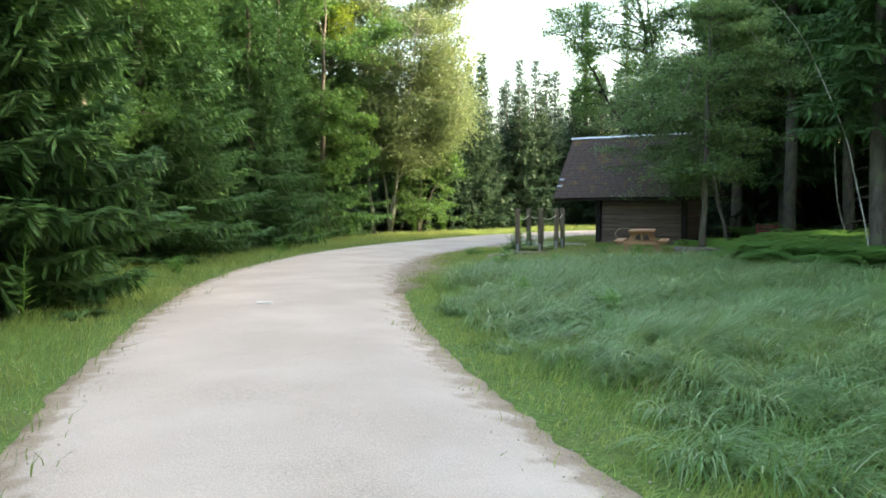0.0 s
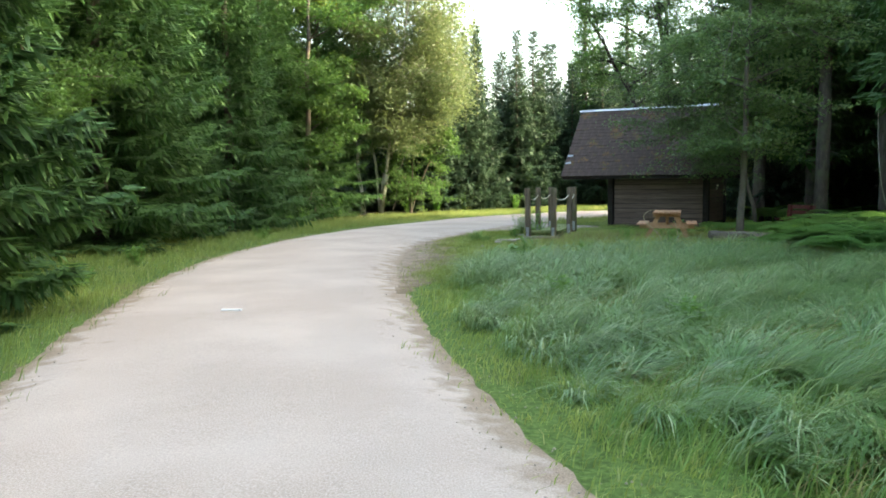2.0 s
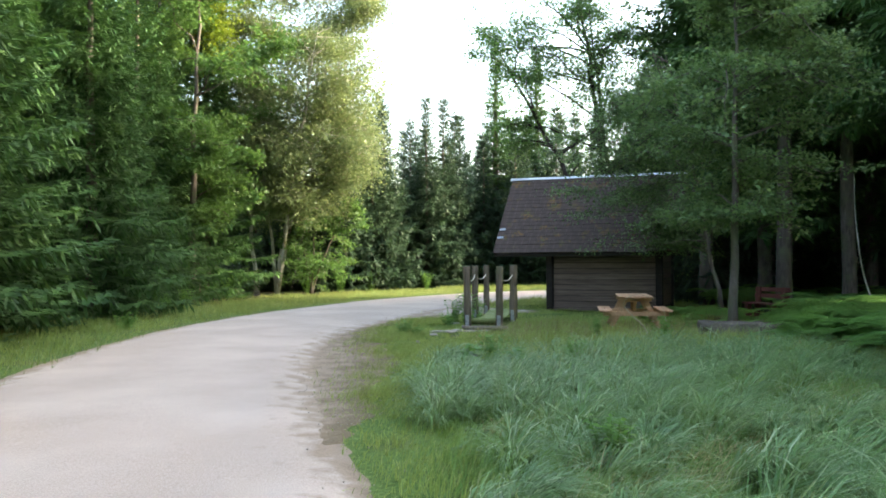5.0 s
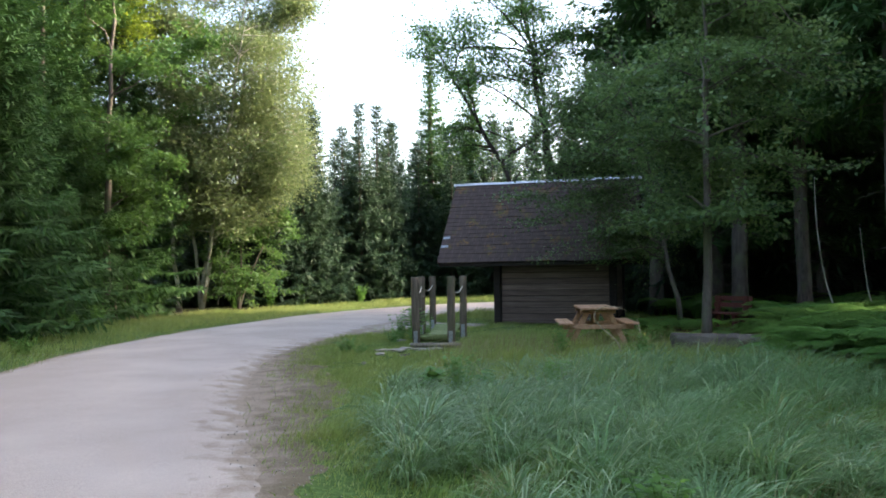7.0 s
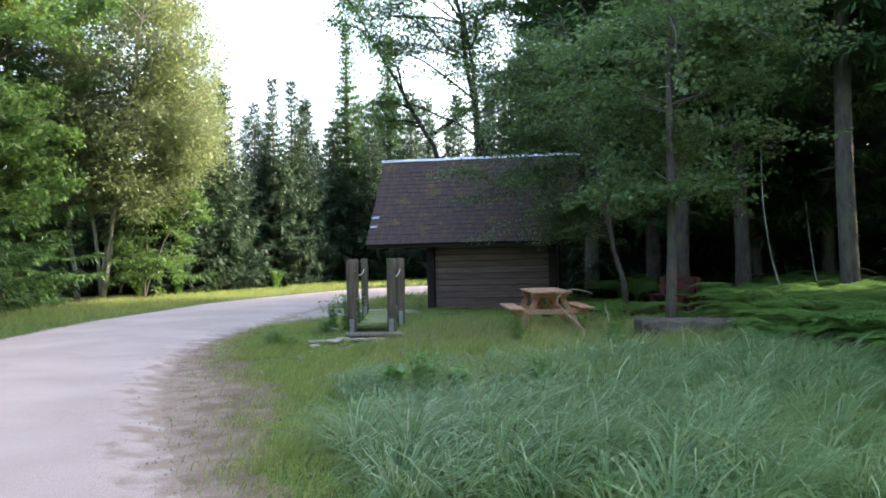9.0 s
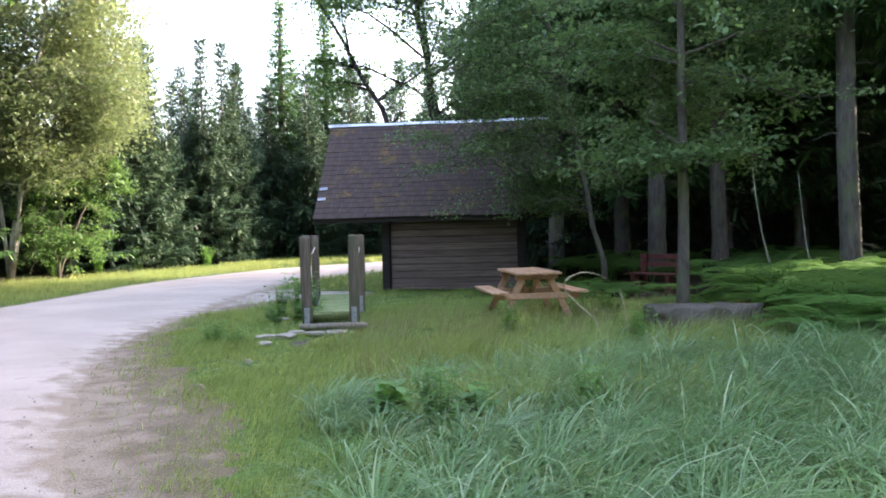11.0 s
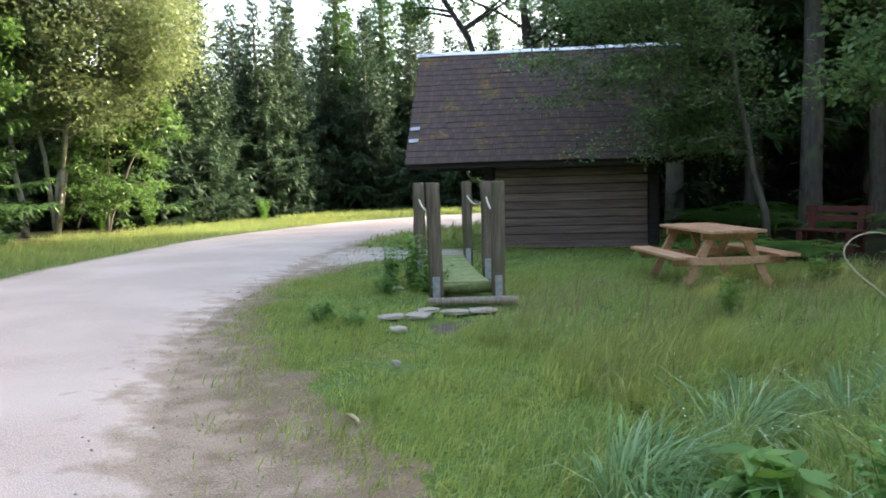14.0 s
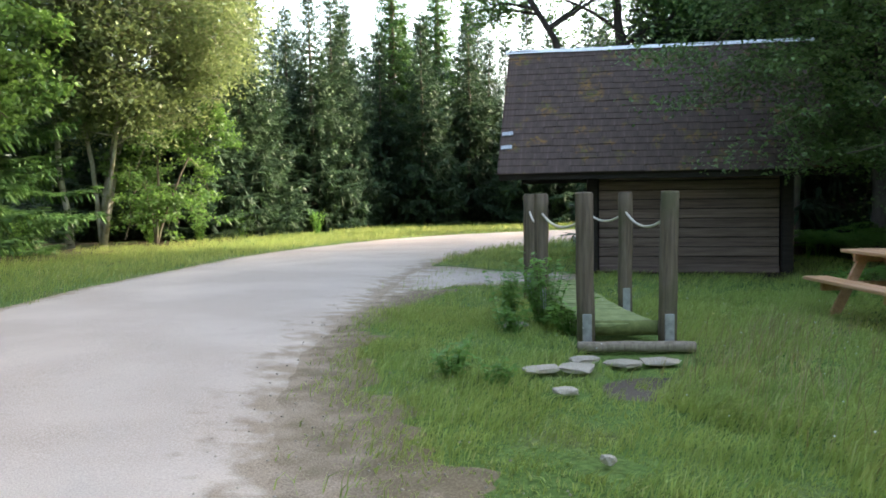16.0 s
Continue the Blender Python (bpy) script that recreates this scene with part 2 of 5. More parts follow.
def shingle_material():
    m, nt, b = blank("mossy_brown_shingles", 0.75, spec=0.25)
    g = noise_node(nt, 18, 6, 0.6, (1, 0.12, 1))
    oi = nt.nodes.new("ShaderNodeObjectInfo").outputs["Random"]
    col = ramp_node(nt, g, [(0.3, (0.062, 0.041, 0.034)), (0.6, (0.108, 0.073, 0.061)), (0.8, (0.16, 0.115, 0.098))])
    col = mix_node(nt, ramp_node(nt, oi, [(0, (0, 0, 0)), (1, (0.22, 0.22, 0.22))]), col, (0.075, 0.05, 0.042))
    moss = ramp_node(nt, world_noise(nt, 2.6, 6), [(0.55, (0, 0, 0)), (0.64, (0.9, 0.9, 0.9))])
    moss = mix_node(nt, 1.0, moss, ramp_node(nt, world_noise(nt, 14, 4), [(0.42, (0.1, 0.1, 0.1)), (0.6, (1, 1, 1))]), "MULTIPLY")
    col = mix_node(nt, moss, col, ramp_node(nt, world_noise(nt, 5, 3), [(0.4, (0.12, 0.115, 0.035)), (0.6, (0.26, 0.135, 0.04))]))
    nt.links.new(col, b.inputs["Base Color"])
    nt.links.new(bump_node(nt, g, 0.5, 0.008), b.inputs["Normal"])
    return m


M_SHINGLE = shingle_material()

# ---- mesh tools ----
RNG = np.random.default_rng(7)


def fast_mesh(name, verts, quads=None, tris=None):
    """A mesh from arrays of corners and faces."""
    me = bpy.data.meshes.new(name)
    quads = np.zeros((0, 4), int) if quads is None else np.asarray(quads, int).reshape(-1, 4)
    tris = np.zeros((0, 3), int) if tris is None else np.asarray(tris, int).reshape(-1, 3)
    loops = np.concatenate([quads.ravel(), tris.ravel()])
    starts = np.concatenate([np.arange(len(quads)) * 4, len(quads) * 4 + np.arange(len(tris)) * 3])
    me.vertices.add(len(verts))
    me.vertices.foreach_set("co", np.asarray(verts, np.float32).ravel())
    me.loops.add(len(loops))
    me.loops.foreach_set("vertex_index", loops.astype(np.int32))
    me.polygons.add(len(starts))
    me.polygons.foreach_set("loop_start", starts.astype(np.int32))
    me.update(calc_edges=True)
    me.validate()
    return me


def put(name, me, material, parent=None, label=""):
    me.materials.append(material) if not me.materials else None
    ob = new(name, me)
    ob.parent = parent
    return tagged(ob, label)


def part(name, bm, material, parent=None, label="", smooth=False):
    """Links a bmesh as one mesh object under a thing or a part."""
    me = bpy.data.meshes.new(name)
    for f in bm.faces:
        f.smooth = smooth
    bm.to_mesh(me)
    bm.free()
    return put(name, me, material, parent, label)


def thing(name, label, category, m=None, group="", kind=""):
    ob = new(name)
    ob.empty_display_size = 0.2
    if m is not None:
        ob.matrix_basis = m
    return tagged(ob, label, category, group, kind)


def box_bm(size, m=None, bevel=0.006, jitter=0.0, bm=None):
    """A bevelled board or block centred on m."""
    own = bmesh.new()
    bmesh.ops.create_cube(own, size=1.0, matrix=Matrix.Diagonal((*size, 1)))
    if bevel:
        bmesh.ops.bevel(own, geom=own.edges[:], offset=min(bevel, min(size) * 0.3), segments=1, affect="EDGES")
    if jitter:
        for v in own.verts:
            v.co += Vector((random.uniform(-1, 1), random.uniform(-1, 1), random.uniform(-1, 1))) * jitter
    if m is not None:
        own.transform(m)
    return own


def tube_arrays(points, radii, sides=8, caps=True):
    """Corners and faces of a tapered tube along a line of points."""
    pts = [Vector(p) for p in points]
    verts, quads, tris = [], [], []
    ref = Vector((0.31, 0.95, 0.05))
    for i, p in enumerate(pts):
        d = (pts[min(i + 1, len(pts) - 1)] - pts[max(i - 1, 0)]).normalized()
        a = d.cross(ref)
        a = a.normalized() if a.length > 0.05 else d.cross(Vector((1, 0, 0))).normalized()
        b = d.cross(a)
        for k in range(sides):
            w = 2 * math.pi * k / sides
            verts.append(p + (a * math.cos(w) + b * math.sin(w)) * radii[i])
    for i in range(len(pts) - 1):
        for k in range(sides):
            k2 = (k + 1) % sides
            quads.append((i * sides + k, i * sides + k2, (i + 1) * sides + k2, (i + 1) * sides + k))
    if caps:
        for end, order in ((0, -1), (len(pts) - 1, 1)):
            c = len(verts)
            verts.append(pts[end])
            for k in range(sides):
                t = (end * sides + k, end * sides + (k + 1) % sides, c)
                tris.append(t if order > 0 else t[::-1])
    return np.array([tuple(v) for v in verts]), np.array(quads), np.array(tris).reshape(-1, 3).astype(int)


def join_arrays(list_of):
    vs, qs, tr, n = [], [], [], 0
    for v, q, t in list_of:
        vs.append(v)
        qs.append(np.asarray(q, int).reshape(-1, 4) + n)
        tr.append(np.asarray(t, int).reshape(-1, 3) + n)
        n += len(v)
    return np.concatenate(vs), np.concatenate(qs), np.concatenate(tr)


def smooth_mesh(me):
    me.polygons.foreach_set("use_smooth", np.ones(len(me.polygons), bool))
    return me


def tube_part(name, points, radii, material, parent=None, label="", sides=8):
    return put(name, smooth_mesh(fast_mesh(name, *tube_arrays(points, radii, sides))), material, parent, label)


def leaf_quads(centres, along, across, length, width, fold=0.0):
    """Pointed four-cornered leaves: centre line 'along', half width 'across'."""
    n = len(centres)
    L, W = np.asarray(length)[:, None], np.asarray(width)[:, None]
    v = np.empty((n, 4, 3))
    v[:, 0] = centres
    v[:, 1] = centres + along * L * 0.45 + across * W * 0.5
    v[:, 2] = centres + along * L
    v[:, 3] = centres + along * L * 0.45 - across * W * 0.5
    if fold:
        v[:, 1, 2] += fold * W[:, 0]
        v[:, 3, 2] += fold * W[:, 0]
    return v.reshape(-1, 3), np.arange(n * 4).reshape(-1, 4)


def unit(a):
    return a / np.maximum(np.linalg.norm(a, axis=-1, keepdims=True), 1e-9)

# ---- the line of the road ----
LEFT_EDGE = [(9.0, -30.0), (4.6, -12.0), (1.6, -1.0), (-0.1, 4.0), (-1.1, 6.5), (-2.0, 8.9), (-3.4, 13.5), (-4.7, 19.0), (-5.2, 25.0), (-4.9, 30.0), (-4.0, 34.5), (-2.6, 39.0), (-0.8, 43.4), (1.6, 47.0), (5.5, 51.0), (12.0, 53.6), (16.5, 56.5), (19.0, 61.0), (20.0, 75.0)]
RIGHT_EDGE = [(13.2, -29.0), (8.8, -11.0), (5.3, -1.0), (3.6, 3.5), (2.7, 5.9), (2.1, 7.6), (0.9, 11.6), (-0.1, 16.2), (-0.8, 20.5), (-1.0, 24.5), (-0.6, 28.0), (0.7, 32.5), (2.2, 36.8), (4.0, 40.6), (6.8, 44.0), (12.5, 47.2), (19.0, 50.5), (23.5, 58.0), (24.5, 75.0)]


def spline(points, n):
    """A smooth line through the points, at n even steps of the list's index."""
    p = np.array(points, float)
    s = np.linspace(0, len(p) - 1, n)
    i = np.clip(s.astype(int), 0, len(p) - 2)
    f = (s - i)[:, None]
    a, b, c, d = p[np.clip(i - 1, 0, None)], p[i], p[i + 1], p[np.clip(i + 2, None, len(p) - 1)]
    return 0.5 * (2 * b + (c - a) * f + (2 * a - 5 * b + 4 * c - d) * f ** 2 + (3 * b - a - 3 * c + d) * f ** 3)


ROAD_L, ROAD_R = spline(LEFT_EDGE, 500), spline(RIGHT_EDGE, 500)
ROAD_POLY = np.concatenate([ROAD_L, ROAD_R[::-1]])


def inside(poly, x, y):
    """Which of the points lie in the polygon."""
    hit = np.zeros(len(x), bool)
    px, py = poly[:, 0], poly[:, 1]
    j = len(poly) - 1
    for i in range(len(poly)):
        c = (py[i] > y) != (py[j] > y)
        if c.any():
            hit ^= c & (x < (px[j] - px[i]) * (y - py[i]) / (py[j] - py[i] + 1e-12) + px[i])
        j = i
    return hit


def edge_gap(x, y, line):
    """Distance from points to a polyline's corners."""
    best = np.full(len(x), 1e9)
    for p in line[::2]:
        best = np.minimum(best, (x - p[0]) ** 2 + (y - p[1]) ** 2)
    return np.sqrt(best)


def wave(x, y, s, k=0.0):
    """Smooth uneven field, about -1 to 1."""
    return (np.sin(x * s + 1.3 * k) * np.cos(y * s * 1.17 + 0.7 + k) + 0.6 * np.sin(x * s * 2.3 - y * s * 1.9 + 2.1 * k) + 0.4 * np.cos(x * s * 4.1 + y * s * 3.7 + k)) / 1.7


def ground_z(x, y):
    """Height of the ground: nearly level, a little uneven."""
    x, y = np.asarray(x, float), np.asarray(y, float)
    return -0.03 + 0.020 * wave(x, y, 0.55) + 0.004 * wave(x, y, 1.1, 2.0)


def build_ground():
    ax = np.concatenate([[-900, -400, -200, -120, -80, -60], np.linspace(-45, 45, 181), [60, 80, 120, 200, 400, 900]])
    ay = np.concatenate([[-900, -400, -200, -100, -60], np.linspace(-40, 90, 261), [110, 150, 250, 450, 900]])
    X, Y = np.meshgrid(ax, ay)
    V = np.stack([X.ravel(), Y.ravel(), ground_z(X.ravel(), Y.ravel())], -1)
    n, k = len(ax), len(ay)
    i = (np.arange(k - 1)[:, None] * n + np.arange(n - 1)).ravel()
    me = fast_mesh("ground", V, np.stack([i, i + 1, i + n + 1, i + n], -1))
    x, y = V[:, 0], V[:, 1]
    verge = edge_gap(x, y, ROAD_L) < 4.6 + wave(x, y, 0.9)
    field = (x > np.interp(y, [p[1] for p in RIGHT_EDGE], [p[0] for p in RIGHT_EDGE])) & (x < np.interp(y, [0, 15, 22, 28, 34, 44], [13, 11, 8, 8.5, 7, 9]) + 0.5 * wave(x, y, 1.0))
    me.attributes.new("woods", "FLOAT", "POINT").data.foreach_set("value", np.where(verge | field | inside(ROAD_POLY, x, y) | ((y > 36) & (y < 62) & (x > -2) & (x < 20)), 0.0, 1.0))
    tagged(put("ground", smooth_mesh(me), M_GROUND), "dark forest ground with moss, soil and needle litter", "ground", kind="structure")


def build_road():
    """A crowned gravel road with a ragged edge."""
    cols = 24
    rows, edges = [], []
    for k in range(500):
        l, r = ROAD_L[k], ROAD_R[k]
        out = (l - r) / np.linalg.norm(l - r)
        jl, jr = 0.05 * wave(l[0] * 3, l[1] * 3, 1.7) + 0.16, 0.05 * wave(r[0] * 3, r[1] * 3, 1.9, 1) + 0.16
        l, r = l + out * jl, r - out * jr
        for c in range(cols + 1):
            f = c / cols
            p = l * (1 - f) + r * f
            rise = 0.045 * (1 - (2 * f - 1) ** 2) - 0.012 * math.exp(-((f - 0.3) / 0.07) ** 2) - 0.012 * math.exp(-((f - 0.7) / 0.07) ** 2)
            d = min(f, 1 - f) * 4.2
            blend = min(1.0, d / 0.55) ** 0.8
            worn = 0.8 * math.exp(-d / 0.38)
            if f > 0.5 and 15 < p[1] < 30:
                worn = 0.62 * math.exp(-d / 0.6)
            edges.append(worn)
            rows.append((p[0], p[1], (float(ground_z(p[0], p[1])) - 0.004) * (1 - blend) + blend * (0.008 + rise + 0.004 * float(wave(p[0], p[1], 2.3)))))
    i = (np.arange(499)[:, None] * (cols + 1) + np.arange(cols)).ravel()
    me = fast_mesh("road", np.array(rows), np.stack([i, i + cols + 1, i + cols + 2, i + 1], -1))
    me.attributes.new("edge", "FLOAT", "POINT").data.foreach_set("value", edges)
    tagged(put("road", smooth_mesh(me), M_ROAD), "pale compacted gravel forest road with wheel tracks", "road", kind="structure")


def build_patch(name, points, z, material, label, worn=(1.0, 0.7, 0.45, 0.4)):
    """A low ragged patch of bare soil or gravel on the ground."""
    line = spline(points + points[:1], 90)[:-1]
    c = line.mean(0)
    verts, quads, tris = [], [], []
    rings = (1.0, 0.85, 0.6, 0.3)
    for r, f in enumerate(rings):
        for p in line:
            q = c + (p - c) * f
            wob = 0.07 * float(wave(q[0], q[1], 6.0)) if r == 0 else 0
            q = q + (p - c) * wob
            verts.append((q[0], q[1], float(ground_z(q[0], q[1])) + (-0.006 if r == 0 else z)))
    n = len(line)
    for r in range(len(rings) - 1):
        for k in range(n):
            quads.append((r * n + k, r * n + (k + 1) % n, (r + 1) * n + (k + 1) % n, (r + 1) * n + k))
    verts.append((c[0], c[1], float(ground_z(c[0], c[1])) + z))
    for k in range(n):
        tris.append((3 * n + k, 3 * n + (k + 1) % n, len(verts) - 1))
    me = fast_mesh(name, np.array(verts), quads, tris)
    me.attributes.new("edge", "FLOAT", "POINT").data.foreach_set("value", [e for e in worn for k in range(n)] + [worn[-1]])
    return tagged(put(name, smooth_mesh(me), material), label, "bare ground", kind="structure")


build_ground()
build_road()
SHOULDER_R = [(-0.3, 14.8), (-0.14, 16.8), (-0.22, 18.5), (-0.1, 20.5), (0.05, 21.8), (-0.15, 23.3), (-0.38, 24.6), (-0.45, 26.0), (-0.5, 27.5), (-0.2, 29.5), (0.65, 31.5), (1.6, 33.2)]
SHOULDER_L = [(-0.5, 14.8), (-0.7, 16.8), (-1.0, 18.5), (-1.3, 20.5), (-1.5, 22.0), (-1.6, 23.3), (-1.6, 24.6), (-1.55, 26.0), (-1.35, 27.5), (-0.8, 29.5), (-0.1, 31.5), (0.6, 33.2)]
SPUR = [(0.2, 31.0), (1.4, 33.4), (3.0, 33.5), (4.4, 33.9), (4.6, 35.2), (3.6, 36.0), (2.6, 37.4), (1.4, 36.0)]
BARE = [(1.32, 25.95), (1.7, 25.7), (2.15, 25.85), (2.3, 26.2), (1.9, 26.5), (1.45, 26.35)]
SHOULDER_LINE = spline(SHOULDER_R, 200)
SHOULDER_POLY = np.concatenate([SHOULDER_LINE, spline(SHOULDER_L, 200)[::-1]])
SPUR_POLY, BARE_POLY = (spline(p + p[:1], 90)[:-1] for p in (SPUR, BARE))


def build_shoulder():
    """The worn strip where gravel gives way to soil and thin grass."""
    a, b = spline(SHOULDER_L, 200), spline(SHOULDER_R, 200)
    cols, rows, worn = 14, [], []
    for k in range(200):
        out = (b[k] - a[k]) / np.linalg.norm(b[k] - a[k])
        far = b[k] + out * min(1.0, k / 25) * (0.40 + 0.16 * float(wave(b[k][0] * 2, b[k][1] * 2, 1.9)) + 0.10 * float(wave(b[k][0] * 2, b[k][1] * 2, 6.3)))
        for c in range(cols + 1):
            f = c / cols
            p = a[k] * (1 - f) + far * f
            z = float(ground_z(p[0], p[1])) + (-0.01 if c == cols else 0.016 - 0.04 * (1 - f) ** 3) + 0.004 * float(wave(p[0], p[1], 9.0))
            rows.append((p[0], p[1], min(z, 0.012)))
            worn.append(0.40 + 0.62 * f)
    i = (np.arange(199)[:, None] * (cols + 1) + np.arange(cols)).ravel()
    me = fast_mesh("gravel_shoulder", np.array(rows), np.stack([i, i + 1, i + cols + 2, i + cols + 1], -1))
    me.attributes.new("edge", "FLOAT", "POINT").data.foreach_set("value", worn)
    tagged(put("gravel_shoulder", smooth_mesh(me), M_ROAD), "worn brown gravel shoulder beside the road", "bare ground", kind="structure")


build_shoulder()
build_patch("gravel_spur", SPUR, 0.009, M_ROAD, "thin gravel spur leading to the hut", (0.9, 0.5, 0.3, 0.2))
build_patch("bare_soil", BARE, 0.009, M_DIRT, "bare trodden soil in the grass")

# ---- hut ----
HUT = pose(3.156, 34.87, 0, 0, 0, -23)      # u along the front, v to the back, at the front eave's end


def build_hut():
    hut = thing("wooden_hut", "small dark timber hut with a steep mossy shingle roof", "hut", HUT)
    u0, u1, v0, v1, top = 1.68, 5.0, 0.72, 3.9, 1.95
    ridge_v, ridge_z, eave_z, length = 2.31, 4.27, 1.80, 5.75
    # front and back walls of separate boards, with an inner wall behind the joints
    for side, v in (("front", v0), ("back", v1)):
        wall = part(side + "_wall", box_bm((u1 - u0 - 0.1, 0.06, top - 0.02), pose((u0 + u1) / 2, v + (0.06 if v == v0 else -0.06), top / 2 + 0.01), 0), M_DARKWOOD, hut, "dark wall lining")
        z, k = 0.10, 0
        while z < top - 0.1:
            h = 0.172
            bm = box_bm((u1 - u0 - 0.2, 0.045, h - 0.012), pose((u0 + u1) / 2, v + random.uniform(-0.004, 0.004) + (0 if v == v0 else 0.0), z + h / 2, 0, 0, 0), 0.012)
            part("board", bm, M_WALL, wall)
            z += h
            k += 1
    for u in (u0, u1):
        wall = part("end_wall", box_bm((0.06, v1 - v0 - 0.1, top), pose(u, (v0 + v1) / 2, top / 2 + 0.02), 0), M_DARKWOOD, hut)
        gable = bmesh.new()
        tri = [gable.verts.new((u + d, vv, zz)) for d in (-0.03, 0.03) for vv, zz in ((v0 + 0.05, top + 0.024), (v1 - 0.05, top + 0.024), (ridge_v, ridge_z - 0.22))]
        gable.faces.new(tri[:3])
        gable.faces.new(tri[3:][::-1])
        for a, b in ((0, 1), (1, 2), (2, 0)):
            gable.faces.new((tri[a], tri[a + 3], tri[b + 3], tri[b]))
        part("gable", gable, M_DARKWOOD, hut)
        for k in range(11):
            part("board", box_bm((0.03, v1 - v0 - 0.3, 0.16), pose(u + (-0.046 if u == u0 else 0.046), (v0 + v1) / 2, 0.19 + k * 0.172), 0.01), M_WALL, wall)
    for u in (u0 - 0.02, u1 + 0.02):
        for v in (v0, v1):
            part("corner_post", box_bm((0.2, 0.2, top + 0.1), pose(u, v - (0.05 if v == v0 else -0.05), top / 2 + 0.03), 0.02, 0.004), M_DARKWOOD, hut, "dark square corner post")
    for v in (v0 - 0.02, v1 + 0.02):
        part("wall_plate", box_bm((length - 0.5, 0.16, 0.18), pose(length / 2, v, top + 0.12), 0.02), M_DARKWOOD, hut, "long dark beam under the eave")
    part("sill", box_bm((u1 - u0 - 0.2, 0.16, 0.14), pose((u0 + u1) / 2, v0 - 0.03, 0.05), 0.02), M_WALL, hut)
    # roof: two slopes with overlapping shingle courses
    slope = math.hypot(ridge_v, ridge_z - eave_z)
    pitch = math.degrees(math.atan2(ridge_z - eave_z, ridge_v))
    for sign in (1, -1):
        m = pose(0, 0, eave_z, pitch, 0, 0) if sign > 0 else pose(length, 2 * ridge_v, eave_z, pitch, 0, 180)
        deck = part("roof_slope", box_bm((length - 0.04, slope, 0.05), m @ pose(length / 2, slope / 2, -0.035), 0), M_DARKWOOD, hut, "dark roof boards")
        part("fascia", box_bm((length - 0.06, 0.03, 0.13), m @ pose(length / 2, 0.01, -0.09, -pitch, 0, 0), 0.006), M_DARKWOOD, deck)
        for u in (0.06, length - 0.06):
            part("barge_board", box_bm((0.035, slope - 0.02, 0.15), m @ pose(u, slope / 2, -0.14), 0.006), M_DARKWOOD, deck)
        if sign > 0:
            wide, rows, cols = length / 9, 20, 9
        else:
            wide, rows, cols = length / 5, 9, 5
        course = slope / rows
        shapes = []
        for n in range(5):
            bm = box_bm((wide - 0.003 - 0.0015 * n, course * 1.28, 0.022), None, 0.004)
            for v in bm.verts:
                v.co.z += (-v.co.y) * 0.055 + 0.005 * math.sin(7 * v.co.x + n)
                v.co.y += (0.014 * math.sin(n * 2.1) if v.co.y < 0 else 0)
            me = bpy.data.meshes.new("shingle")
            bm.to_mesh(me)
            bm.free()
            shapes.append(me)
        for r in range(rows):
            for c in range(-1, cols):
                ob = put("shingle", shapes[random.randrange(5)], M_SHINGLE, deck)
                off = ((r * 0.37) % 1.0) * wide
                uu = min(max((c + 0.5) * wide + off, wide / 2), length - wide / 2)
                ob.matrix_basis = m @ pose(uu, (r + 0.5) * course + random.uniform(-0.012, 0.012), 0.012 + random.uniform(0, 0.004), 0, 0, random.uniform(-0.4, 0.4))
        if sign > 0:
            for y in (0.62, 0.98):
                part("edge_patch", box_bm((0.2, 0.09, 0.012), m @ pose(0.13, y, 0.05, 0, 0, 4), 0.003, 0.004), M_METAL, deck, "pale metal patch at the roof edge")
    cap = bmesh.new()
    prof = [(-0.075, -0.06), (-0.02, 0.0), (0.02, 0.0), (0.075, -0.06), (0.075, -0.05), (0.02, 0.014), (-0.02, 0.014), (-0.075, -0.05)]
    a = [[cap.verts.new((uu, ridge_v + y, ridge_z + 0.055 + z + 0.006 * math.sin(uu * 3))) for y, z in prof] for uu in np.linspace(-0.06, length + 0.06, 8)]
    for p, q in zip(a, a[1:]):
        for k in range(8):
            cap.faces.new((p[k], p[(k + 1) % 8], q[(k + 1) % 8], q[k]))
    cap.faces.new(a[0])
    cap.faces.new(a[-1][::-1])
    bmesh.ops.recalc_face_normals(cap, faces=cap.faces[:])
    part("ridge_cap", cap, M_RIDGE, hut, "bright folded metal ridge cap")
    return hut


build_hut()

# ---- rope bridge of posts ----
def log_bm(length, radius, sides=16, rings=7, wob=0.006, seed=0):
    """An upright round log with a rounded top, from z 0."""
    bm = bmesh.new()
    rnd = random.Random(seed)
    zs = [0] + [length * k / rings for k in range(1, rings)] + [length - radius * 0.25, length - radius * 0.06, length]
    loops = []
    for i, z in enumerate(zs):
        r = radius * (1 if z < length - radius * 0.3 else (0.99 if i == len(zs) - 3 else (0.93 if i == len(zs) - 2 else 0.8)))
        dx, dy = rnd.uniform(-wob, wob), rnd.uniform(-wob, wob)
        loops.append([bm.verts.new((r * math.cos(2 * math.pi * k / sides) * (1 + rnd.uniform(-0.02, 0.02)) + dx, r * math.sin(2 * math.pi * k / sides) + dy, z)) for k in range(sides)])
    for p, q in zip(loops, loops[1:]):
        for k in range(sides):
            bm.faces.new((p[k], p[(k + 1) % sides], q[(k + 1) % sides], q[k]))
    bm.faces.new(loops[-1])
    bm.faces.new(loops[0][::-1])
    return bm


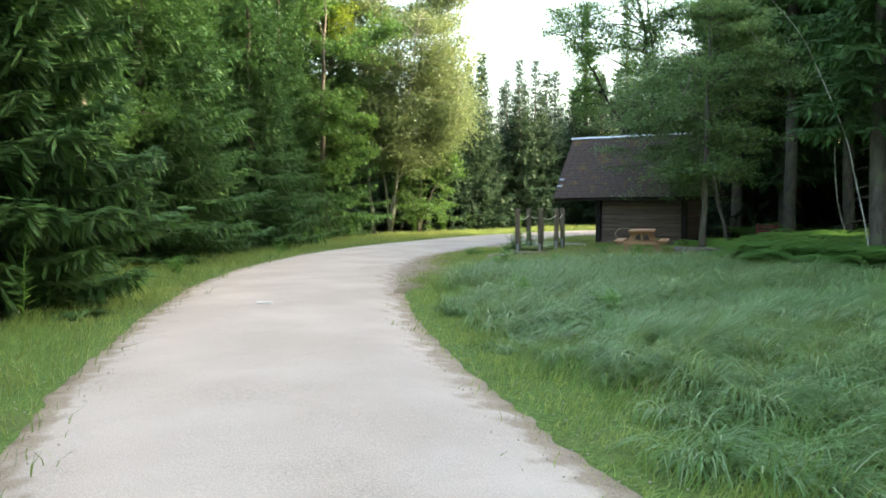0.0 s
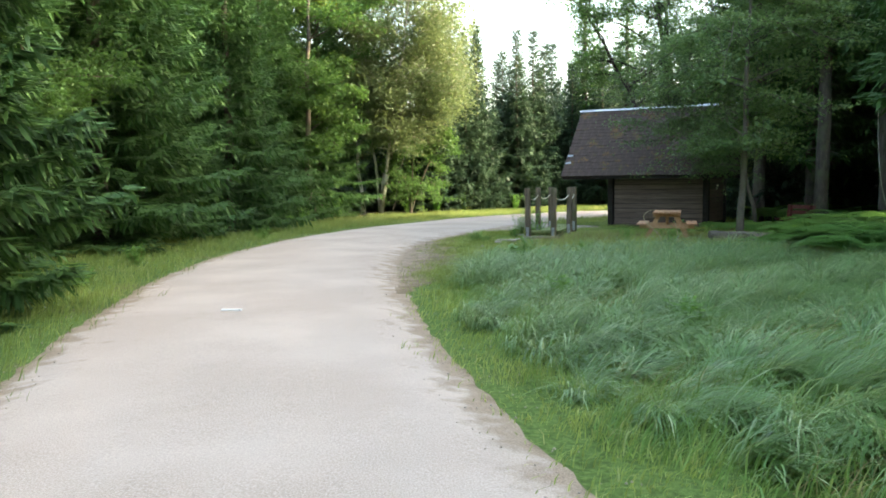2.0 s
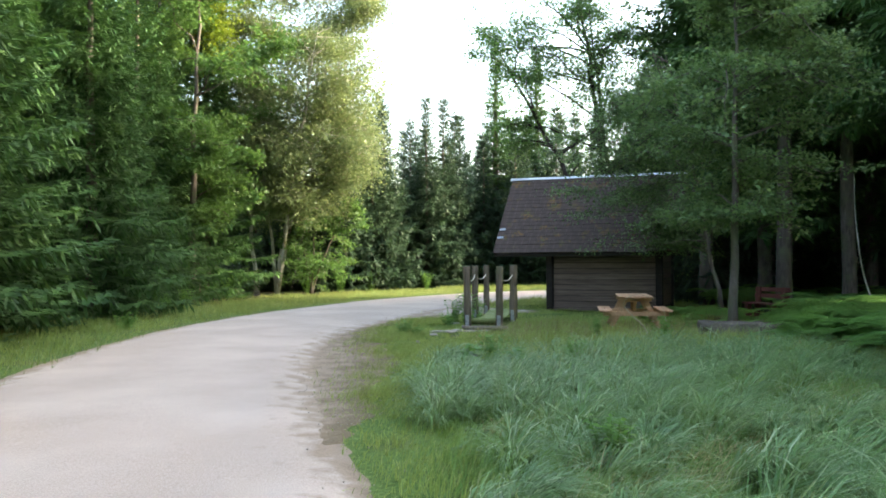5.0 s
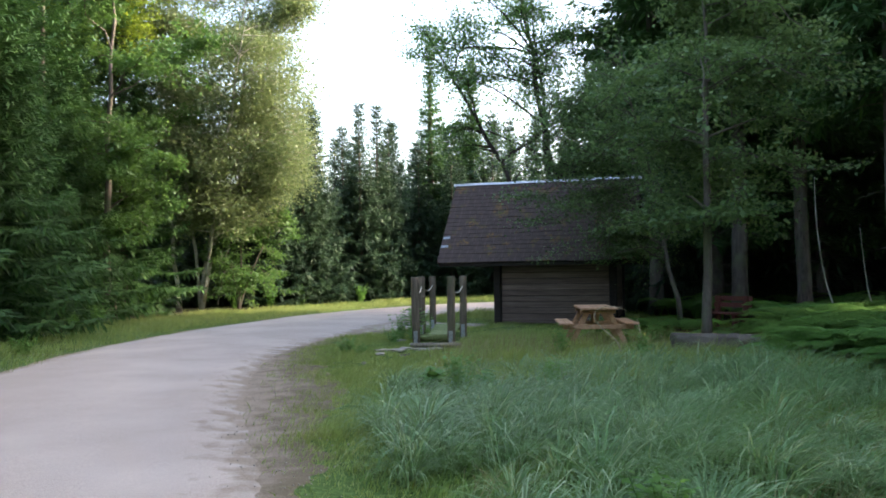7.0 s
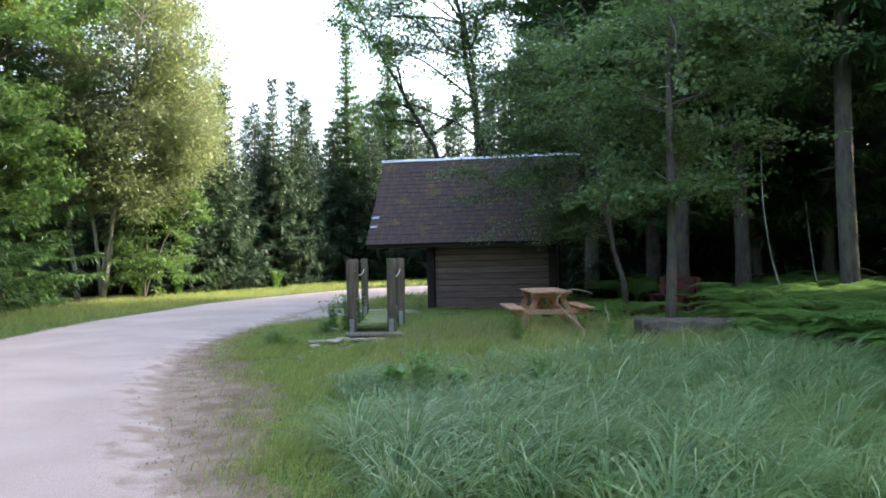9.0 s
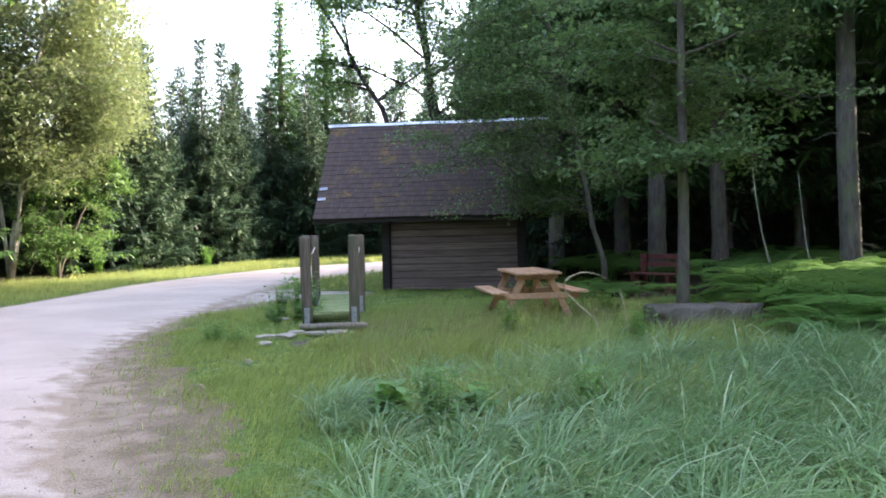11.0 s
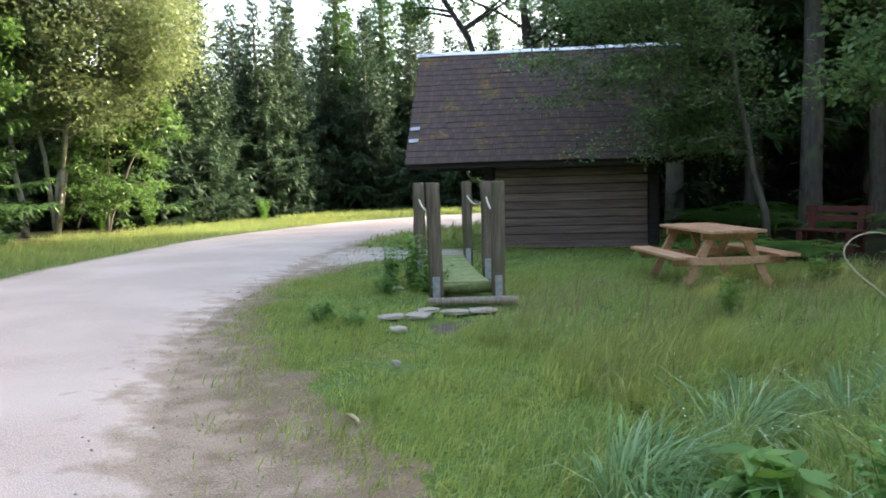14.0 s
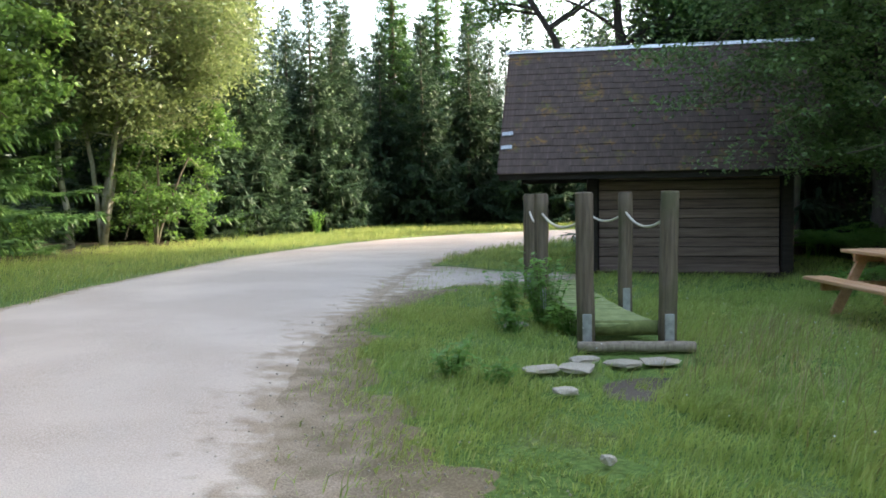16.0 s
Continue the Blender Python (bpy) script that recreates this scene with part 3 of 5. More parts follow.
def build_bridge():
    bridge = thing("play_bridge", "low wooden balance bridge with six posts and sagging ropes", "play equipment", pose(0, 0, 0))
    left = [(1.88, 27.67), (2.21, 29.82), (2.66, 31.6)]
    right = [(2.575, 27.45), (3.13, 29.53), (3.40, 31.38)]
    turn = -15
    for n, (x, y) in enumerate(left + right):
        post = part("post", log_bm(1.46, 0.082, seed=n), M_LOG, bridge, "weathered round post", True)
        post.matrix_basis = pose(x, y, -0.04, random.uniform(-1, 1), random.uniform(-1, 1), turn + n * 40)
        side = 1 if n < 3 else -1
        for face in (-1, 1):
            plate = part("bracket", box_bm((0.085, 0.012, 0.30), pose(x, y, 0.17, 0, 0, turn) @ pose(0, 0.088 * face, 0), 0.003), M_METAL, post, "galvanised steel bracket")
            plate.matrix_parent_inverse = post.matrix_basis.inverted()
            for dz in (-0.06, 0.07):
                bolt = bmesh.new()
                bmesh.ops.create_cone(bolt, cap_ends=True, segments=8, radius1=0.024, radius2=0.019, depth=0.024, matrix=pose(x, y, 0.17 + dz, 0, 0, turn) @ pose(0, 0.103 * face, 0, 90, 0, 0))
                b = part("bolt", bolt, M_BOLT, plate, "bright zinc bolt")
                b.matrix_parent_inverse = post.matrix_basis.inverted()
    # sill log, cross log and deck
    def level_log(name, a, b, z, r, mat, label):
        d = Vector((b[0] - a[0], b[1] - a[1], 0))
        bm = log_bm(d.length, r, 12, 5, 0.004, 3)
        bm.transform(Matrix.Translation((a[0], a[1], z)) @ d.to_track_quat("Z", "Y").to_matrix().to_4x4())
        return part(name, bm, mat, bridge, label, True)
    level_log("sill_log", (1.74, 27.52), (2.74, 27.24), 0.04, 0.05, M_PALELOG, "split log lying at the foot of the posts")
    level_log("cross_log", (1.96, 27.73), (2.56, 27.54), 0.17, 0.07, M_MOSSLOG, "mossy green cross log")
    level_log("cross_log", (2.7, 31.6), (3.36, 31.4), 0.12, 0.06, M_MOSSLOG, "mossy green cross log")
    mid = [((l[0] + r[0]) / 2, (l[1] + r[1]) / 2) for l, r in zip(left, right)]
    line = spline(mid, 26)
    for k in range(1, 25):
        d = line[k] - line[k - 1]
        ang = math.degrees(math.atan2(d[1], d[0])) - 90
        sag = 0.21 - 0.07 * math.sin(math.pi * k / 25)
        part("deck_plank", box_bm((0.62, 0.145, 0.035), pose(line[k][0], line[k][1], sag, random.uniform(-1.5, 1.5), random.uniform(-1, 1), ang + random.uniform(-2, 2)), 0.006), M_DECK, bridge, "pale green algae-covered deck plank")
    for row in (left, right):
        for a, b in zip(row, row[1:]):
            pts, n = [], 14
            for k in range(n + 1):
                f = k / n
                pts.append((a[0] * (1 - f) + b[0] * f, a[1] * (1 - f) + b[1] * f, 1.20 - 0.135 * 4 * f * (1 - f)))
            tube_part("rope", pts, [0.014] * (n + 1), M_ROPE, bridge, "cream sagging rope", 7)
    return bridge


M_DECK = wood_material("algae_green_planks", [(0.3, (0.17, 0.21, 0.085)), (0.6, (0.28, 0.33, 0.14)), (0.8, (0.38, 0.42, 0.20))], (1, 0.3, 1), 14, 0.9, 0.2, 0.5)
M_PALELOG = wood_material("grey_split_log", [(0.3, (0.17, 0.135, 0.10)), (0.55, (0.30, 0.245, 0.185)), (0.8, (0.42, 0.355, 0.28))], (1, 1, 0.07), 26, 0.85, 0.2, 0.6)
M_MOSSLOG = wood_material("mossy_wood", [(0.3, (0.09, 0.11, 0.035)), (0.6, (0.17, 0.20, 0.065)), (0.8, (0.25, 0.27, 0.10))], (1, 0.3, 1), 14, 0.9, 0.2, 0.5)
build_bridge()


# ---- picnic tables ----
def build_table(m, material, label, group, length=1.85):
    table = thing("picnic_table", label, "picnic table", m, group)
    for k in range(5):
        part("table_plank", box_bm((0.142, length - 0.02 * (k % 2), 0.04), pose(-0.30 + k * 0.15, 0.01 * (k % 3), 0.75), 0.006), material, table)
    for side in (-1, 1):
        for k in range(2):
            part("bench_plank", box_bm((0.135, length, 0.04), pose(side * (0.59 + 0.145 * k), 0.008 * k, 0.44), 0.006), material, table)
    for y in (-length / 2 + 0.28, length / 2 - 0.28):
        part("top_rail", box_bm((0.72, 0.045, 0.09), pose(0, y, 0.685), 0.006), material, table)
        part("bench_rail", box_bm((1.46, 0.045, 0.10), pose(0, y, 0.368), 0.006), material, table)
        for side in (-1, 1):
            part("leg", box_bm((0.11, 0.045, 0.86), pose(side * 0.39, y + 0.047, 0.345, 0, side * -27, 0), 0.006), material, table)
    for side in (-1, 1):
        part("brace", box_bm((0.07, 0.5, 0.04), pose(0, side * (length / 2 - 0.48), 0.53, side * 38, 0, 0), 0.005), material, table)
    return table


build_table(pose(5.78, 28.05, -0.04, 0, 0, -11), M_TABLE, "new orange-brown timber picnic table standing in the grass", "picnic tables")


def build_bench(m):
    """An old bench with a back, red-brown."""
    bench = thing("park_bench", "old red-brown timber bench with a slatted back", "bench", m)
    for k in range(3):
        part("seat_plank", box_bm((1.5, 0.13, 0.045), pose(0, -0.02 + 0.145 * k, 0.45), 0.006), M_REDWOOD, bench)
    for k in range(2):
        part("back_plank", box_bm((1.5, 0.04, 0.13), pose(0, 0.44 + 0.03 * k, 0.68 + 0.19 * k, -10, 0, 0), 0.006), M_REDWOOD, bench)
    for x in (-0.55, 0.55):
        part("leg", box_bm((0.14, 0.16, 0.42), pose(x, 0.0, 0.21), 0.01), M_REDWOOD, bench)
        part("leg", box_bm((0.14, 0.12, 0.96), pose(x, 0.38, 0.47, -7, 0, 0), 0.01), M_REDWOOD, bench)
    return bench


build_bench(pose(10.0, 30.9, -0.04, 0, 0, -72) @ Matrix.Diagonal((0.88, 0.88, 0.88, 1)))


# ---- stones ----
def stone_bm(size, seed, level=3, rough=0.16, flat=False):
    bm = bmesh.new()
    bmesh.ops.create_icosphere(bm, subdivisions=level, radius=0.5)
    off = Vector((seed * 3.1, seed * 1.7, seed * 0.9))
    for v in bm.verts:
        d = v.co.normalized()
        k = 1 + rough * noise.noise(d * 1.6 + off) * 2 + rough * 0.5 * noise.noise(d * 4.5 + off)
        p = d * 0.5 * k
        for ax in range(3):
            p[ax] = max(-0.40, min(0.40, p[ax])) * 1.2
        v.co = Vector((p.x * size[0], p.y * size[1], p.z * size[2]))
    return bm


M_BOULDER = gravel_material("mossy_boulder", [(0.3, (0.07, 0.056, 0.046)), (0.55, (0.16, 0.132, 0.108)), (0.75, (0.33, 0.285, 0.24))], (0.10, 0.11, 0.03), 1.0)
bm = stone_bm((1.6, 0.85, 0.70), 2.0, 5, 0.30)
for v in bm.verts:
    v.co += v.co.normalized() * (0.07 * noise.noise(v.co * 3.3) + 0.035 * noise.noise(v.co * 9.0) - 0.05 * abs(noise.noise(v.co * 2.1 + Vector((5, 1, 2)))))
ob = part("boulder", bm, M_BOULDER, None, "", True)
ob.matrix_basis = pose(7.0, 24.75, 0.0, 0, 0, -12)
tagged(ob, "broad low grey boulder with moss beside the ferns", "boulder")
for n, (x, y, sx, sy, rz) in enumerate(((1.15, 26.80, 0.36, 0.20, 10), (1.42, 26.76, 0.32, 0.27, -30), (1.62, 27.08, 0.28, 0.17, 5), (1.87, 26.84, 0.30, 0.33, 40), (2.18, 26.82, 0.36, 0.20, -12), (1.06, 26.05, 0.2, 0.13, 0), (0.72, 24.54, 0.06, 0.10, 25), (1.65, 29.1, 0.34, 0.22, 0))):
    ob = part("flat_stone", stone_bm((sx * 0.9, sy * 0.9, 0.05), n + 4.0, 2, 0.25), M_STONE, None, "", False)
    ob.matrix_basis = pose(x, y, 0.018, 3 * (n % 3), 2 * (n % 2), rz)
    tagged(ob, "pale flat stepping stone lying in short grass", "stone", "stepping stones")
pebbles = []
for k in range(1500):
    j = RNG.integers(60, 330)
    e = (ROAD_L if RNG.random() < 0.45 else ROAD_R)[j]
    if RNG.random() < 0.2:
        x, y = RNG.uniform(-0.7, 0.4), RNG.uniform(16.5, 27)
    else:
        x, y = e[0] + RNG.normal(0, 0.28), e[1] + RNG.normal(0, 0.3)
    r = RNG.uniform(0.004, 0.011)
    v = np.array([(1, 0, 0), (-1, 0, 0), (0, 1, 0), (0, -1, 0), (0, 0, 0.8), (0, 0, -0.6)]) * r * RNG.uniform(0.7, 1.4, (6, 3)) + (x, y, 0.022)
    pebbles.append((v, np.zeros((0, 4), int), np.array([(0, 2, 4), (2, 1, 4), (1, 3, 4), (3, 0, 4), (2, 0, 5), (1, 2, 5), (3, 1, 5), (0, 3, 5)])))
me = fast_mesh("loose_pebbles", *join_arrays(pebbles))
tagged(put("loose_pebbles", me, M_STONE), "loose grey pebbles along the gravel edge", "pebbles", kind="stuff")

# sticks and scraps on the ground
ob = tube_part("broken_stick", [(0.13, 23.22, 0.02), (0.15, 23.16, 0.024), (0.17, 23.08, 0.02), (0.175, 23.02, 0.018)], [0.012, 0.016, 0.015, 0.011], M_TWIG)
tagged(ob, "short broken stick on brown gravel", "stick")
ob = part("paper_scrap", box_bm((0.24, 0.09, 0.012), pose(-1.83, 13.78, 0.064, 0, 1, 8), 0.003, 0.006), M_CLOTH)
tagged(ob, "flattened white scrap lying on the road", "litter")


# ---- trees ----
def spruce_arrays(H, R, z0, whorl, per, step, seed, twig=1.0, sag=0.35):
    """Needle sprays of a spruce: tiers of boughs that dip and turn up, each a flat fan of twigs with hanging sprays."""
    g = np.random.default_rng(seed)
    C, A, W, L, B = [], [], [], [], []
    z = z0
    up = np.array([0, 0, 1.0])

    def add(c, d, l, b, tilt=0.22):
        d = unit(d)
        C.append(c), A.append(d), W.append(unit(np.cross(d, up) + g.normal(0, tilt, d.shape))), L.append(l), B.append(b)

    while z < H - 0.3:
        f = (z - z0) / (H - z0)
        r0 = R * (1 - f) ** 0.95 * (0.75 + 0.25 * min(1, f * 8 + 0.3))
        n_b = max(5, int(per * (1 - 0.35 * f)))
        turn = g.uniform(0, 6.28)
        for b in range(n_b):
            az = turn + 2 * math.pi * (b + g.uniform(-0.3, 0.3)) / n_b
            r = max(0.28, r0 * g.uniform(0.55, 1.2))
            rise = 0.35 * f - sag * (1 - f) + g.normal(0, 0.06)
            n = max(4, int(r / step))
            s = (np.arange(n) + g.uniform(0.2, 0.8, n)) / n
            s = s[s > 0.06]
            out = np.array([math.cos(az), math.sin(az), 0])
            side = np.array([-math.sin(az), math.cos(az), 0])
            P = out * (s * r)[:, None] + side * (0.05 * r * g.normal() * s ** 2)[:, None]
            P[:, 2] += z + g.uniform(-0.22, 0.22) * whorl + r * (rise * s + (0.28 - 0.1 * f) * s ** 2.6)
            reach = r * (0.22 + 0.30 * np.sin(np.pi * np.clip(s * 0.9 + 0.05, 0, 1))) * (1 - 0.45 * s)
            for sg in (-1, 1):
                l = np.maximum(0.14, reach * g.uniform(0.6, 1.15, len(s))) * (0.6 + 0.4 * twig) + 0.05
                l = np.minimum(l, 0.34 + 0.3 * twig)
                d = out * 0.75 + side * sg + g.normal(0, 0.14, (len(s), 3))
                d[:, 2] += -0.10 + rise * 0.35
                d = unit(d)
                add(P, d, l, 0.055 * twig + 0.12 * l)
                for part_way, side_turn in ((0.2, 0.7), (0.4, -0.6), (0.65, 0.6)):
                    add(P + d * (l * part_way)[:, None], d + side * (sg * side_turn * 0.4) + out * side_turn, l * 0.55, 0.04 * twig + 0.09 * l)
                hang = g.random(len(s)) < 0.75
                add(P[hang] + d[hang] * (l[hang] * 0.4)[:, None], d[hang] * 0.6 + np.array([0, 0, -0.75]), l[hang] * 0.8, 0.045 * twig + 0.09 * l[hang], 0.6)
            add(P[-1:], (out + [0, 0, rise * 0.5 + 0.2])[None], np.array([0.30 * twig + 0.06]), np.array([0.10 * twig]))
        z += whorl * g.uniform(0.8, 1.2) * (1 - 0.35 * f)
    n = 40
    zz = np.linspace(H - 1.2, H, n)
    az = g.uniform(0, 6.28, n)
    add(np.stack([0 * zz, 0 * zz, zz], -1), np.stack([np.cos(az), np.sin(az), 0 * az + 0.5], -1), 0.3 * (H - zz) + 0.12, 0 * zz + 0.08)
    C, A, W, L, B = (np.concatenate(k) for k in (C, A, W, L, B))
    return leaf_quads(C, A, W, L, B, -0.25)


def make_spruce(H, R, z0, whorl, per, step, seed, twig=1.0, sag=0.35, trunk=None, needles=None, label="dark green spruce tree at the forest edge"):
    tree = thing("spruce_tree", label, "spruce", group="forest spruces")
    v, q = spruce_arrays(H, R, z0, whorl, per, step, seed, twig, sag)
    put("crown", fast_mesh("crown", v, q), needles or M_SPRUCE, tree)
    r = trunk or 0.012 * H
    pts = [(0.03 * math.sin(k * 1.3 + seed), 0.03 * math.cos(k * 1.7 + seed), H * f - (0.15 if f == 0 else 0)) for k, f in enumerate((0, 0.012, 0.05, 0.15, 0.3, 0.5, 0.7, 0.9, 0.99))]
    parts = [tube_arrays(pts, [r * 1.5, r * 1.2, r * 1.05, r, r * 0.85, r * 0.65, r * 0.42, r * 0.16, 0.01], 10)]
    g = np.random.default_rng(seed + 90)
    for k in range(26):                         # dead stubs on the bare part of the stem
        z, az = g.uniform(0.8, max(1.6, z0 + 0.5)), g.uniform(0, 6.28)
        l = g.uniform(0.3, 1.1)
        d = np.array([math.cos(az), math.sin(az), -0.15])
        parts.append(tube_arrays([(0, 0, z), tuple(d * l * 0.6 + (0, 0, z)), tuple(d * l + (0, 0, z - 0.1 * l))], [0.016, 0.01, 0.004], 4, False))
    put("trunk", smooth_mesh(fast_mesh("trunk", *join_arrays(parts))), M_BARK, tree)
    return tree


def make_broadleaf(name, label, category, H, spread, base, seed, leaf=0.10, leaves=12000, stems=1, r=0.12, lean=(0, 0), bark=None, foliage=None, crown_r=None, limbs=16, low=0.3, droop=0.25, group="", flat=0.6, bound=None, aim=None, tilt=0.16, limb_r=0.28, puff=0.0):
    """A broadleaved tree: stems, limbs and twigs as tapered tubes, and single leaves in uneven sprays on the twigs."""
    g = np.random.default_rng(seed)
    tree = thing(name, label, category, group=group)
    tubes, tips = [], []
    for s in range(stems):
        az0 = g.uniform(0, 6.28)
        tip = (tilt if stems > 1 else 0.03) * (s + 0.5)
        pts, rad, n = [], [], 11
        h = H * (1 - 0.1 * s)
        for k in range(n):
            f = k / (n - 1)
            bend = tip * h * f ** 1.2
            pts.append(np.array([math.cos(az0) * bend + lean[0] * f ** 1.1 + g.normal(0, 0.035) * h * 0.12 * (k > 0), math.sin(az0) * bend + lean[1] * f ** 1.1 + g.normal(0, 0.035) * h * 0.12 * (k > 0), h * 0.93 * f - (0.15 if k == 0 else 0)]))
            rad.append(r * (1.35 if k == 0 else 1) * (1 - f) ** 0.75 * (0.8 if s else 1) + 0.008)
        tubes.append(tube_arrays(pts, rad, 9))
        for b in range(max(5, limbs // stems)):
            f = g.uniform(low, 0.97)
            i = min(int(f * (n - 1)), n - 2)
            p0 = pts[i] + (pts[i + 1] - pts[i]) * (f * (n - 1) - i)
            az = g.uniform(0, 6.28) if aim is None else g.normal(aim, 0.75)
            ln = spread * (0.35 + 0.75 * math.sin(math.pi * min(1, max(0.08, (f - low) / (1 - low) * 0.85 + 0.15)))) * g.uniform(0.6, 1.1)
            d = np.array([math.cos(az), math.sin(az), g.uniform(0.25, 0.8)])
            limb = []
            m = 6
            for k in range(m):
                t = k / (m - 1)
                limb.append(p0 + d * ln * t + np.array([0, 0, -droop * ln * t ** 2]) + g.normal(0, 0.05 * ln, 3) * (k > 0) * 0.5)
            if bound:
                while m > 3 and (((limb[-1] - bound[0]) / bound[1]) ** 2).sum() > 0.9:
                    limb.pop()
                    m -= 1
            tubes.append(tube_arrays(limb, [max(0.006, limb_r * r * (1 - t / m) * (1 - 0.5 * f) + 0.006) for t in range(m)], 5, False))
            for k in range(9):
                t = g.uniform(0.25, 1.0)
                i2 = min(int(t * (m - 1)), m - 2)
                q0 = limb[i2] + (limb[i2 + 1] - limb[i2]) * (t * (m - 1) - i2)
                e = unit(g.normal(0, 1, 3) * [1, 1, 0.5] + d * 0.6) * ln * g.uniform(0.16, 0.42)
                e[2] -= droop * 0.3 * ln * g.uniform(0, 0.6)
                q1 = q0 + e
                if bound and ((((q0 + q1) / 2 - bound[0]) / bound[1]) ** 2).sum() > 1.0 + 0.25 * math.sin(7 * q1[2] + 5 * q1[0]):
                    continue
                tubes.append(tube_arrays([q0, (q0 + q1) / 2 + [0, 0, 0.03], q1], [0.008, 0.006, 0.003], 4, False))
                tips.append((q0, q1))
    put("trunk", smooth_mesh(fast_mesh("trunk", *join_arrays(tubes))), bark, tree)
    tips_a, tips_b = np.array([t[0] for t in tips]), np.array([t[1] for t in tips])
    pick = g.integers(0, len(tips), leaves)
    f = g.uniform(0.1, 1.15, leaves)[:, None]
    sp = 0.10 + 0.10 * spread * 0.35 + puff
    C = tips_a[pick] * (1 - f) + tips_b[pick] * f + g.normal(0, 1, (leaves, 3)) * [sp, sp, sp * flat]
    A = unit(g.normal(0, 1, (leaves, 3)) * [1, 1, 0.45] + [0, 0, -0.35])
    Wd = unit(np.cross(A, unit(g.normal(0, 0.5, (leaves, 3)) + [0, 0, 1.0])))
    sz = leaf * g.uniform(0.6, 1.25, leaves)
    v, q = leaf_quads(C, A, Wd, sz, sz * 0.62, 0.15)
    put("crown", fast_mesh("crown", v, q), foliage, tree)
    return tree


def placed(tree, m):
    tree.matrix_basis = m
    return tree


def stand(x, y, rz=0.0, s=1.0, sz=None):
    """A place for a tree on the ground."""
    return pose(x, y, float(ground_z(x, y)), 0, 0, rz) @ Matrix.Diagonal((s, s, sz or s, 1))


def plant(kinds, spots, g, lo=0.85, hi=1.15):
    """Copies of trees at the spots, each turned and sized its own way."""
    for x, y in spots:
        k = kinds[int(g.integers(0, len(kinds)))]
        s = g.uniform(lo, hi)
        t = copy_thing(k, stand(x, y, g.uniform(0, 360), s, s * g.uniform(0.92, 1.12)))


TREE_RNG = np.random.default_rng(21)
# full spruces, low to the ground
near_spruce = placed(make_spruce(15, 2.7, 0.1, 0.34, 14, 0.055, 1, 0.55, 0.30, needles=M_SPRUCE, label="tall dense spruce with branches down to the grass"), stand(-6.3, 13.6, 20))
full_a = placed(make_spruce(17, 3.0, 0.2, 0.46, 12, 0.115, 2, 0.75), stand(-9.0, 24.5, 0, 1.0))
full_b = placed(make_spruce(20, 3.3, 0.3, 0.50, 12, 0.12, 3, 0.8), stand(-10.6, 29.0, 50, 1.0))
full_c = placed(make_spruce(14, 2.8, 0.1, 0.44, 12, 0.115, 4, 0.72), stand(-8.6, 33.0, 90, 1.0))
FULL = [full_a, full_b, full_c]
far_a = placed(make_spruce(11.5, 2.6, 0.1, 0.36, 10, 0.13, 6, 1.0, 0.3, needles=M_FARSPRUCE), stand(-2.0, 59.0, 0, 1.0))
far_b = placed(make_spruce(10, 2.5, 0.1, 0.36, 10, 0.13, 7, 1.0, 0.25, needles=M_FARSPRUCE), stand(3.0, 63.5, 70, 1.0))
FAR = [far_a, far_b]
plant(FULL, [(-9.3, 17.0), (-10.4, 20.5), (-9.6, 28.0), (-10.2, 36.0), (-9.4, 39.5), (-9.8, 43.5), (-8.6, 46.5), (-12.2, 23.0), (-12.8, 32.0), (-12.6, 40.0), (-11.5, 48.5), (-13.0, 26.5), (-12.0, 17.5), (-12.5, 13.0), (-10.0, 9.5), (-8.4, 6.2), (-12.0, 5.0), (-7.5, 1.0), (-6.0, -4.5), (-13.5, 36.0), (-13.5, 44.5)], TREE_RNG)
plant(FULL, [(-15.5 + TREE_RNG.uniform(-1, 1), y + TREE_RNG.uniform(-1, 1)) for y in range(8, 60, 4)], TREE_RNG, 1.0, 1.3)
# far end of the clearing
plant(FAR, [(-4.5, 56.5), (0.5, 61.5), (4.6, 69.0), (8.2, 71.0), (12.0, 66.5), (15.0, 66.0), (-6.5, 54.0), (-8.5, 58.0), (-4.0, 63.0), (0.0, 67.0), (28.0, 63.0), (30.0, 66.0), (-1.0, 57.0), (1.5, 59.0), (3.4, 62.6), (14.5, 62.0), (8.6, 67.5), (-3.2, 54.2), (-1.6, 55.6), (2.6, 60.6), (5.4, 64.2), (7.4, 63.0), (10.4, 65.0), (12.6, 61.5), (6.0, 68.0), (17.0, 62.5), (19.5, 66.0)], TREE_RNG, 0.85, 1.15)
plant(FAR, [(x + TREE_RNG.uniform(-1, 1), 74 + TREE_RNG.uniform(-2, 2)) for x in range(-14, 40, 2)], TREE_RNG, 1.1, 1.4)
# tall spruces with bare stems
tall_a = placed(make_spruce(17, 2.2, 4.0, 0.36, 10, 0.13, 11, 1.1, 0.5, 0.30, label="tall spruce with a bare pale lower trunk"), stand(6.44, 66.3, 10))
tall_b = placed(make_spruce(20, 3.2, 3.0, 0.52, 9, 0.15, 12, 0.9, 0.45, 0.22, label="tall shady spruce with dead lower twigs"), stand(12.5, 36.5, 60))
tall_c = placed(make_spruce(21, 2.9, 6.0, 0.52, 9, 0.15, 13, 0.9, 0.5, 0.2, label="tall spruce with a bare shady stem"), stand(13.2, 28.5, 0))
copy_thing(tall_a, stand(10.1, 71.5, 140, 1.05))
